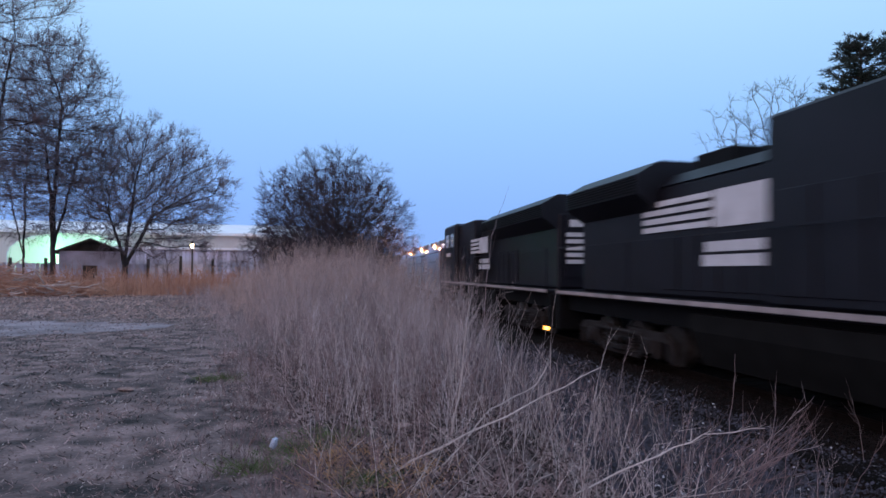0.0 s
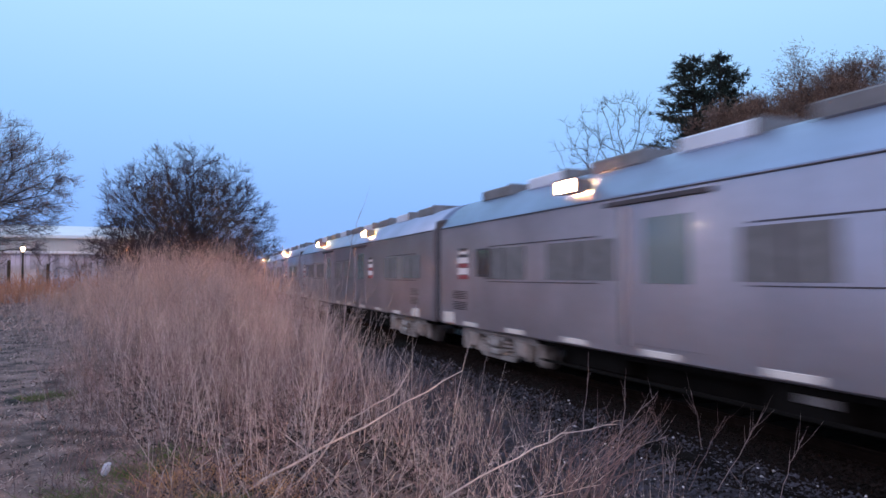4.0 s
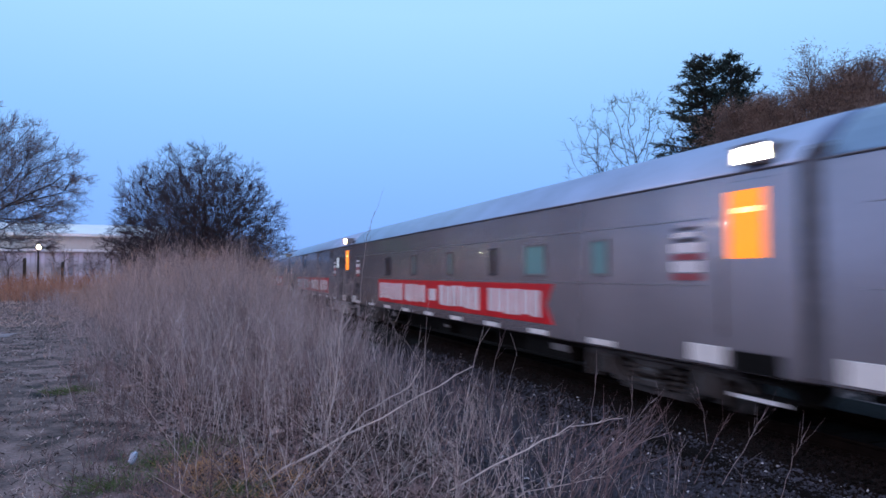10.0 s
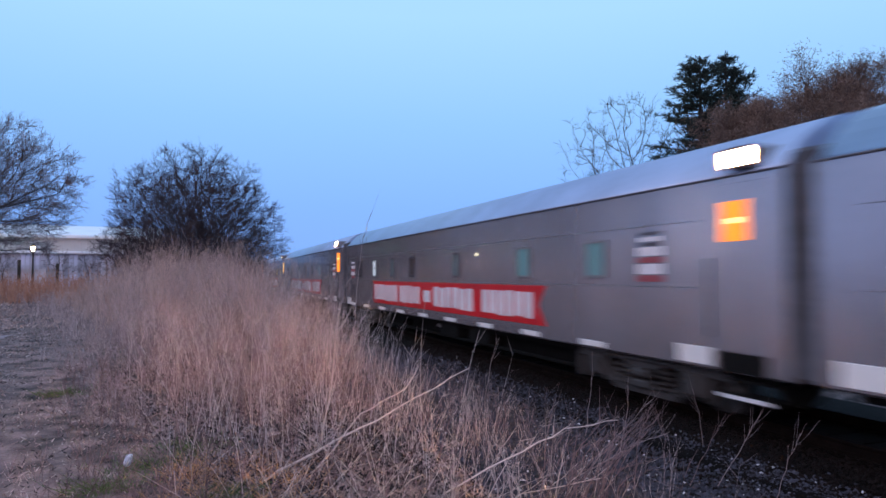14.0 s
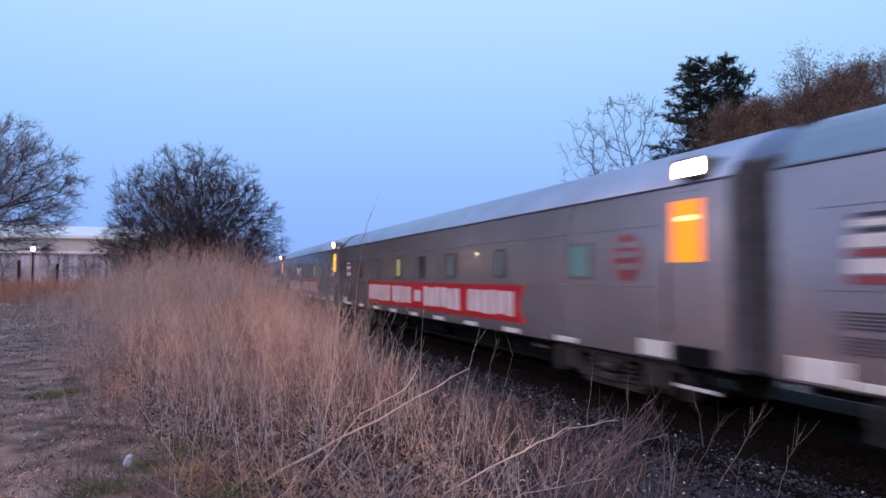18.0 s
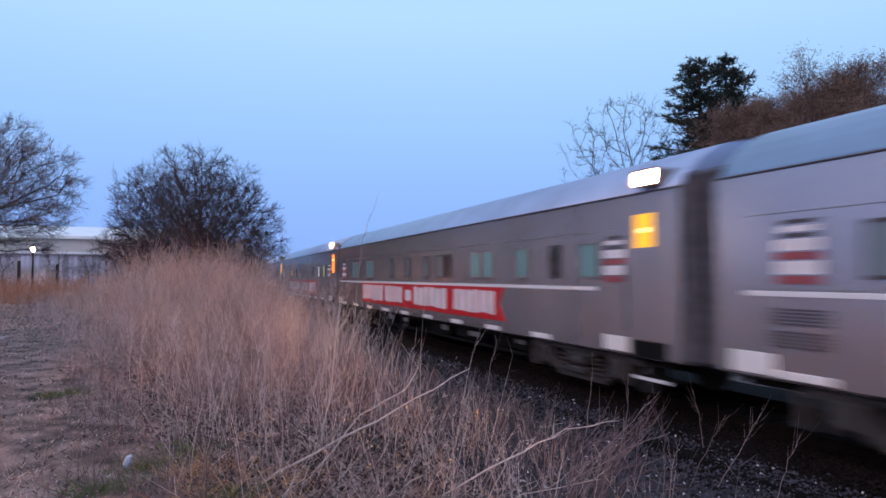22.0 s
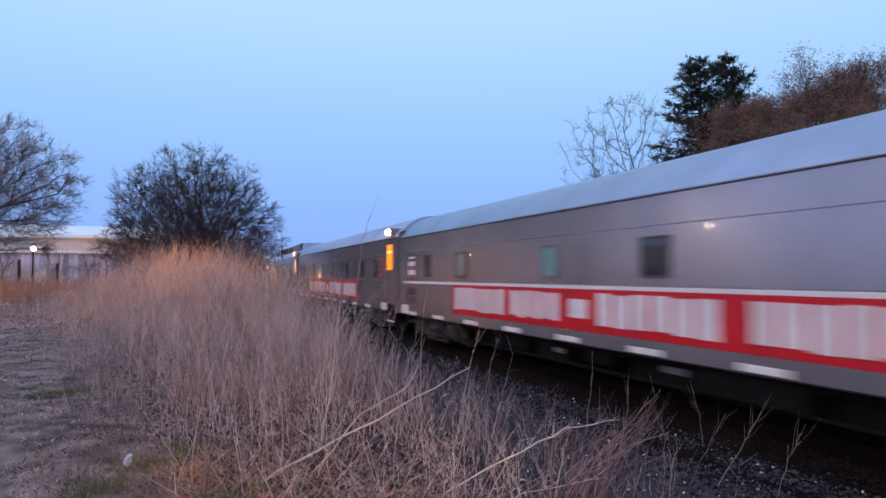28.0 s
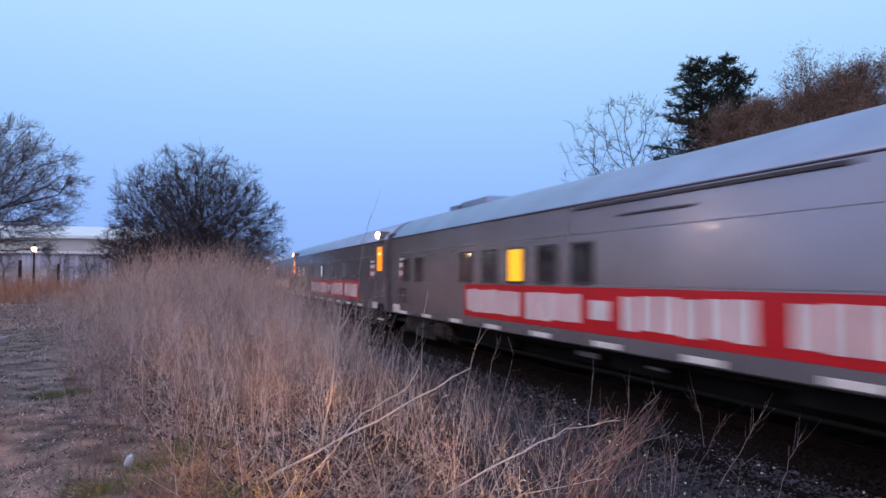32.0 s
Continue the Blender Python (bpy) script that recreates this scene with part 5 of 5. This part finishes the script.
    undergear(car, int(front))
    reflectors(car, 3.3, 2.38, 9)
    for a in (7.9, 14.6):
        d = plate("sliding_door", car, a, a + 1.75, 0.95, 3.2, "stock", 0.012, "sliding side door")
        part("door_rail", box(NEAR - 0.07, NEAR + 0.01, side_y(a - 0.15), side_y(a + 2.3), 3.20, 3.28, 0.01), "seam", d)
        part("door_window", box(NEAR - 0.026, NEAR - 0.006, side_y(a + 0.3), side_y(a + 1.3), 1.92, 2.95, 0.004), "pane_grey", d, "grey door panel")
        part("door_post", box(NEAR - 0.05, NEAR + 0.01, side_y(a + 1.75), side_y(a + 1.92), 0.9, 3.2, 0.01), "silver", d)
    emblem(car, 6.85, "s")
    if panes:
        emblem(car, LEN - 1.9, "s")
        window(car, LEN - 3.2, 0.75, 2.02, 2.7, "d")
    else:
        emblem(car, LEN - 1.0, "r")
    for a, w in ((1.6, 3.4), (10.6, 3.2), (17.2, 4.4)):
        plate("trim_line", car, a, a + w, 2.72, 2.745, "seam", 0.012)
        plate("trim_line", car, a, a + w, 1.90, 1.92, "seam", 0.012)
        if panes:
            for u0, u1 in ((-0.12, 0.40), (0.60, 1.06)):
                p = plate("side_panel", car, a + w * u0, a + w * u1, 1.96, 2.68, "vent", 0.006, "dull grey closed window panel")
                part("panel_bar", box(NEAR - 0.012, NEAR - 0.004, side_y(a + w * (u0 + u1) / 2 - 0.03), side_y(a + w * (u0 + u1) / 2 + 0.03), 1.96, 2.68), "seam", p)
    for z in (1.18, 1.46):
        slats("vent_grille", car, 1.3, 2.1, z, z + 0.22, 5, "vent")
        slats("vent_grille", car, LEN - 1.75, LEN - 0.95, z, z + 0.22, 5, "seam")
    for a, glow in lamps:
        side_lamp(car, a, 3.70, "lamp_%d" % glow, 0.46)
    for i in range(9):
        a = 1.8 + 2.5 * i
        h = part("roof_hatch", box(-0.86, 0.55, side_y(a), side_y(a + 1.6), 4.0, 4.26, 0.03), "hatch" if i % 2 else "vent", car)
        part("hatch_rim", box(-0.9, 0.6, side_y(a - 0.05), side_y(a + 0.02), 4.0, 4.28, 0.01), "vent", h)


def locomotive(front, cab_at_rear, label):
    """A black freight diesel: hood, flared radiators, walkway with a white edge, tank, six wheels a side on two trucks."""
    L = 21.6
    eng = thing("locomotive", label, "locomotive", None, "engines of the train")
    TRAIN.append((eng, front + L / 2))

    def y(a):
        """Metres from the hood's tail end."""
        return (a - L / 2) if cab_at_rear else (L / 2 - a)

    def blk(name, x0, x1, a0, a1, z0, z1, m, bev=0.03, parent=eng, lab=""):
        return part(name, box(x0, x1, min(y(a0), y(a1)), max(y(a0), y(a1)), z0, z1, bev), m, parent, lab)

    blk("walkway", -1.55, 1.55, 0.3, 21.3, 1.40, 1.52, "loco")
    for s in (-1, 1):
        blk("walkway_edge", s * 1.55, s * 1.575, 0.3, 21.3, 1.44, 1.53, "loco_trim", 0.0, lab="dirty white stripe along the walkway")
    blk("hood", -0.98, 0.98, 0.9, 16.2, 1.52, 4.02, "loco", 0.08)
    rend = 10.2 if cab_at_rear else 5.5
    rad = profile([(-1.0, 3.5), (-1.5, 3.86), (-1.5, 4.30), (-0.95, 4.62), (0.95, 4.62), (1.5, 4.30), (1.5, 3.86), (1.0, 3.5)], min(y(0.95), y(rend)), max(y(0.95), y(rend)))
    r = part("radiator", rad, "loco", eng, "flared radiator housing")
    for s in (-1, 1):
        bm = bmesh.new()
        for i in range(6):
            add_box(bm, s * 1.51, s * 1.54, min(y(1.1), y(rend - 0.1)), max(y(1.1), y(rend - 0.1)), 3.90 + i * 0.065, 3.935 + i * 0.065)
        part("radiator_grille", bm, "loco_dark", r)
    part("hood_cap", profile([(-0.98, 4.0), (-0.7, 4.26), (0.7, 4.26), (0.98, 4.0)], min(y(rend), y(16.2)), max(y(rend), y(16.2))), "loco", eng)
    blk("exhaust_chimney", -0.55, 0.55, rend + 0.8, rend + 2.2, 4.22, 4.60, "loco_dark")
    tall = 9.7 if not cab_at_rear else 12.6
    blk("equipment_cabinet", -1.3, 1.3, tall, 16.8, 1.52, 4.66, "loco", 0.06)
    for i in range(4):
        blk("cabinet_door", -1.33, -1.295, tall + 0.3 + i, tall + 1.15 + i, 1.7, 3.4, "loco", 0.01)
    cab = blk("cab", -1.53, 1.53, 16.8, 20.5, 1.3, 4.76, "loco", 0.14)
    for a in (17.15, 18.75):
        for s in (-1, 1):
            blk("cab_window", s * 1.52, s * 1.545, a, a + 1.1, 3.48, 4.22, "pane_grey", 0.005, cab, "grey cab side window")
    nose = blk("nose", -1.05, 1.05, 20.5, 21.5, 1.5, 3.3, "loco", 0.15)
    for i in range(4):
        part("stripe", box(-1.07, -1.04, min(y(20.75), y(21.35)), max(y(20.75), y(21.35)), 2.0 + 0.24 * i, 2.12 + 0.24 * i), "loco_white", nose)
    blk("letter_bar", -1.55, -1.525, 18.3, 19.6, 2.95, 3.15, "loco_white", 0.0, cab)
    blk("pilot", -1.5, 1.5, 21.2, 21.55, 0.2, 1.35, "loco_dark")
    blk("pilot", -1.5, 1.5, 0.05, 0.35, 0.35, 1.4, "loco_dark")
    # hood doors and lettering, which stands as plain bars
    for i in range(5):
        for s in (-1, 1):
            blk("hood_door", s * 0.985, s * 1.01, 5.7 + i * 0.75, 6.35 + i * 0.75, 1.7, 2.95, "loco", 0.008)
    if cab_at_rear:
        blk0, st0, st1, side = 9.6, 11.5, 13.3, -1.335
    else:
        blk0, st0, st1, side = 7.75, 4.8, 7.65, -1.015
    flag = blk("faded_mark", side - 0.01, side + 0.02, blk0, blk0 + 1.75, 2.95, 3.68, "loco_white", 0.0, lab="plain white patch of a faded mark")
    for i in range(4):
        blk("stripe", side - 0.01, side + 0.02, st0, st1, 2.98 + 0.19 * i, 3.10 + 0.19 * i, "loco_white", 0.0, flag)
    blk("letter_bar", side - 0.01, side + 0.02, blk0 - 0.3, blk0 + 1.6, 2.48, 2.68, "loco_white", 0.0, flag)
    blk("letter_bar", side - 0.01, side + 0.02, blk0 - 0.4, blk0 + 1.75, 2.20, 2.42, "loco_white", 0.0, flag)
    end = blk("end_panel", -0.75, 0.75, 0.85, 0.9, 1.9, 3.95, "loco", 0.0)
    e0, e1 = (y(0.83), y(0.85)) if y(0.83) < y(0.85) else (y(0.85), y(0.83))
    for i in range(5):
        part("stripe", box(-0.72, 0.72, e0, e1, 2.35 + 0.22 * i, 2.48 + 0.22 * i), "loco_white", end)
    part("letter_bar", box(-0.6, 0.6, e0, e1, 3.55, 3.78), "loco_white", end)
    tank = profile([(-1.45, 0.95), (-1.2, 0.30), (1.2, 0.30), (1.45, 0.95), (1.45, 1.28), (-1.45, 1.28)], min(y(7.6), y(14.0)), max(y(7.6), y(14.0)))
    part("fuel_tank", tank, "under", eng)
    part("frame_sill", box(-1.2, 1.2, -L / 2 + 0.4, L / 2 - 0.4, 0.95, 1.40), "loco_dark", eng)
    add_trucks(eng, (-L / 2 + 4.1, L / 2 - 4.1), "dark", (-1.42, 0.0, 1.42), 1.25)
    for s in (-1, 1):
        for a in (0.45, 5.0, 10.0, 15.2, 19.4):
            blk("handrail_post", s * 1.50, s * 1.53, a, a + 0.04, 1.5, 2.80, "loco", 0.0)
        blk("handrail", s * 1.50, s * 1.53, 0.45, 15.2, 2.78, 2.815, "loco", 0.0)
    if cab_at_rear:
        part("step_light", box(-1.56, -1.46, y(0.35), y(0.55), 0.26, 0.36, 0.01), "step_glow", eng, "orange glowing step light")
    part("ditch_light", box(-1.0, -0.8, y(0.02) - 0.03, y(0.02) + 0.03, 0.75, 0.9), "amber", eng, "small glowing amber marker")


locomotive(-1.9, False, "black freight locomotive with faded white markings")
locomotive(20.0, True, "black freight locomotive running cab last, striped end")
stock_car(42.6, ((1.0, 1), (8.4, 1), (17.6, 1)), False)
stock_car(68.2, ((7.9, 1), (18.0, 1)), True)
stock_car(93.5, ((7.7, 1), (17.8, 2)), True)
stock_car(118.8, ((7.7, 2), (23.9, 0)), True)
for spec in COACHES:
    coach(*spec)


def motions():
    """The whole train rolls by at one speed along the bend."""
    for car, mid in TRAIN:
        rows = []
        for i in range(33):
            y = mid - SPEED * i
            rows.append((i, pose(track_x(y), y, 0, 0, 0, track_turn(y))))
        walk(car, rows)


# ---- small things among the weeds ----
def sweep(points, r0, r1, sides=6):
    """One tube through all the points, thinning from r0 to r1."""
    pts = [Vector(p) for p in points]
    n = len(pts)
    vs, fs = [], []
    for i, p in enumerate(pts):
        d = (pts[min(i + 1, n - 1)] - pts[max(i - 1, 0)]).normalized()
        u = d.cross(Vector((0.3, 0.9, 0.2))).normalized()
        w = d.cross(u)
        r = r0 + (r1 - r0) * i / (n - 1)
        vs += [p + (u * math.cos(2 * math.pi * k / sides) + w * math.sin(2 * math.pi * k / sides)) * r for k in range(sides)]
    for i in range(n - 1):
        fs += [(i * sides + k, i * sides + (k + 1) % sides, (i + 1) * sides + (k + 1) % sides, (i + 1) * sides + k) for k in range(sides)]
    fs.append(tuple(range((n - 1) * sides, n * sides)))
    return [tuple(v) for v in vs], fs


def stem(label, rows, r=0.007, twigs=0, seed=1, material="straw"):
    """One long dead weed through a few points, thinning to its tip; the first point is its foot."""
    rr = random.Random(seed)
    foot = Vector(rows[0])
    s = thing("dead_weed", label, "weed", pose(*foot), "long dead weeds")
    loc = [Vector(p) - foot for p in rows]
    pts = [loc[0]]
    for p, q in zip(loc, loc[1:]):
        for j in range(1, 5):
            pts.append(p.lerp(q, j / 4) + Vector((rr.uniform(-1, 1), rr.uniform(-1, 1), rr.uniform(-1, 1))) * 0.012)
    mesh_of("stalk", *sweep(pts, r, r * 0.35), material, parent=s)
    for i in range(len(pts) // 3, len(pts) - 1):
        for _ in range(twigs):
            if rr.random() < 0.6:
                d = ((pts[i + 1] - pts[i]).normalized() + Vector((rr.uniform(-1, 1), rr.uniform(-1, 1), rr.uniform(-.2, 1))) * 0.6).normalized()
                ln = rr.uniform(0.10, 0.34)
                mid = pts[i] + d * ln * 0.5
                mesh_of("side_twig", *sweep([pts[i], mid, mid + (d + Vector((0, 0, 0.25))) * ln * 0.5], r * 0.38, r * 0.15, 4), material, parent=s)


stem("long pale dead stem leaning over the weeds", [(0.47, 5.26, 0.45), (1.01, 5.25, 0.71), (1.69, 5.4, 0.95), (2.49, 5.72, 1.22)], 0.012, 1, 2)
stem("thinner dead stem lying along a longer one", [(0.9, 5.2, 0.47), (1.43, 5.51, 0.91), (1.93, 5.84, 1.03), (2.07, 6.0, 1.16)], 0.008, 1, 3)
stem("pale dead stem bending over the stones", [(1.6, 4.7, 0.36), (2.43, 4.81, 0.63), (3.05, 4.99, 0.76), (3.65, 5.08, 0.78)], 0.009, 1, 4)
stem("short broken dead stem", [(1.35, 4.72, 0.42), (1.75, 4.86, 0.57)], 0.008, 0, 5)
stem("dead stem lying low over the stones", [(2.2, 4.7, 0.22), (2.5, 4.74, 0.36), (3.33, 4.79, 0.39)], 0.007, 1, 6)
stem("dead stem with a drooping tip", [(1.25, 6.24, 0.48), (0.93, 6.46, 0.76), (0.67, 6.67, 0.87)], 0.007, 1, 7)
stem("tall upright pale weed stalk", [(1.26, 6.35, 0.46), (1.38, 6.37, 1.2), (1.46, 6.43, 1.8)], 0.008, 1, 8)
stem("very tall thin weed stalk with a forked tip", [(1.53, 6.78, 0.46), (1.67, 6.79, 1.42), (1.76, 6.82, 2.34), (1.87, 6.87, 2.7)], 0.0042, 1, 9, "weed_mid")
stem("thin stalk leaning at the edge of the stones", [(5.15, 5.9, -0.2), (5.5, 5.95, 0.25), (5.75, 6.0, 0.5)], 0.004, 2, 10, "weed")
stem("thin curved stalk in the stones", [(4.9, 6.0, -0.18), (4.95, 6.05, 0.3), (4.88, 6.1, 0.62)], 0.0035, 2, 11, "weed")
stem("forked dead stalk in the stones", [(4.2, 5.6, -0.05), (4.35, 5.7, 0.45), (4.6, 5.8, 0.75)], 0.004, 3, 12, "weed")


for k, (r, rows) in enumerate((
        (0.0048, [(5.49, 8.42, -0.24), (5.56, 8.37, 0.43), (5.58, 8.34, 0.96)]),
        (0.0044, [(5.38, 7.45, -0.24), (5.47, 7.39, 0.37), (5.47, 7.37, 0.73)]),
        (0.0046, [(4.87, 7.3, -0.26), (5.32, 7.1, 0.25), (5.65, 6.96, 0.64)]),
        (0.0042, [(5.5, 5.87, -0.24), (5.78, 5.74, 0.27), (5.92, 5.67, 0.55)]),
        (0.0038, [(5.63, 5.23, -0.24), (5.75, 5.16, 0.21), (5.87, 5.1, 0.46)]),
        (0.0036, [(6.39, 7.05, -0.24), (6.33, 7.06, 0.26), (6.24, 7.08, 0.59)]),
        (0.0050, [(5.53, 11.89, -0.24), (5.63, 11.83, 0.43), (5.72, 11.77, 0.86)]),
        (0.0045, [(3.74, 6.11, -0.06), (4.33, 5.87, 0.28), (4.73, 5.7, 0.46)]))):
    stem("thin pinkish dead stalk standing in the stones", rows, r, 2, 70 + k, "weed_mid")


def stem_clump():
    """A clump of thin canes that fan out over the stones."""
    rr = random.Random(21)
    for i in range(30):
        bx, by = 2.75 + rr.uniform(-0.25, 0.35), 4.55 + rr.uniform(-0.25, 0.35)
        bz = ground_z(bx, by) + 0.05
        ln, lean = rr.uniform(0.55, 1.05), rr.uniform(0.1, 1.1)
        mid = (bx + ln * 0.45 * lean, by + rr.uniform(-.1, .15), bz + ln * 0.5)
        tip = (bx + ln * lean, by + rr.uniform(-.2, .3), bz + ln * (0.95 - 0.2 * lean))
        stem("thin red-brown cane fanning out of a clump", [(bx, by, bz - 0.06), mid, tip], 0.0034, 2, 30 + i, "weed")


stem_clump()


def build_litter():
    x, y = -0.37, 6.06
    z = ground_z(x, y)
    bm = bmesh.new()
    bmesh.ops.create_icosphere(bm, subdivisions=2, radius=0.07, matrix=Matrix.Translation((0, 0, 0.05)) @ Matrix.Diagonal((0.5, 0.4, 0.75, 1)))
    for v in bm.verts:
        v.co *= 1 + 0.25 * noise.noise(v.co * 30)
    ob = part("plastic_litter", bm, "litter")
    ob.matrix_basis = pose(x, y, z + 0.03, 0, 25, 30)
    tagged(ob, "crumpled pale plastic litter lying in the grass", "litter")
    for i, (x, y) in enumerate([(0.85, 6.68), (-0.69, 10.3), (-1.1, 12.2), (0.2, 9.0), (-2.4, 9.4)]):
        bm = bmesh.new()
        bmesh.ops.create_icosphere(bm, subdivisions=2, radius=0.09, matrix=Matrix.Diagonal((1.3, 0.7, 0.32, 1)))
        for v in bm.verts:
            v.co *= 1 + 0.3 * noise.noise(v.co * 14 + Vector((i, 0, 0)))
        ob = part("dead_leaf_clump", bm, "dull_leaf")
        ob.matrix_basis = pose(x, y, ground_z(x, y) + 0.03, 0, 0, 40 * i)
        tagged(ob, "pale clump of dead leaves on the ground", "leaf clump")


build_litter()

# wooden ties, nearest first
tm = box(-1.3, 1.3, -0.115, 0.115, -0.33, -0.152, 0.012)
tie_mesh = bpy.data.meshes.new("tie")
tm.to_mesh(tie_mesh)
tm.free()
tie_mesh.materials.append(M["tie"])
for i in range(120):
    y = -6 + 0.52 * i
    share("tie", tie_mesh, track, pose(track_x(y), y, 0, 0, 0, track_turn(y)))


motions()
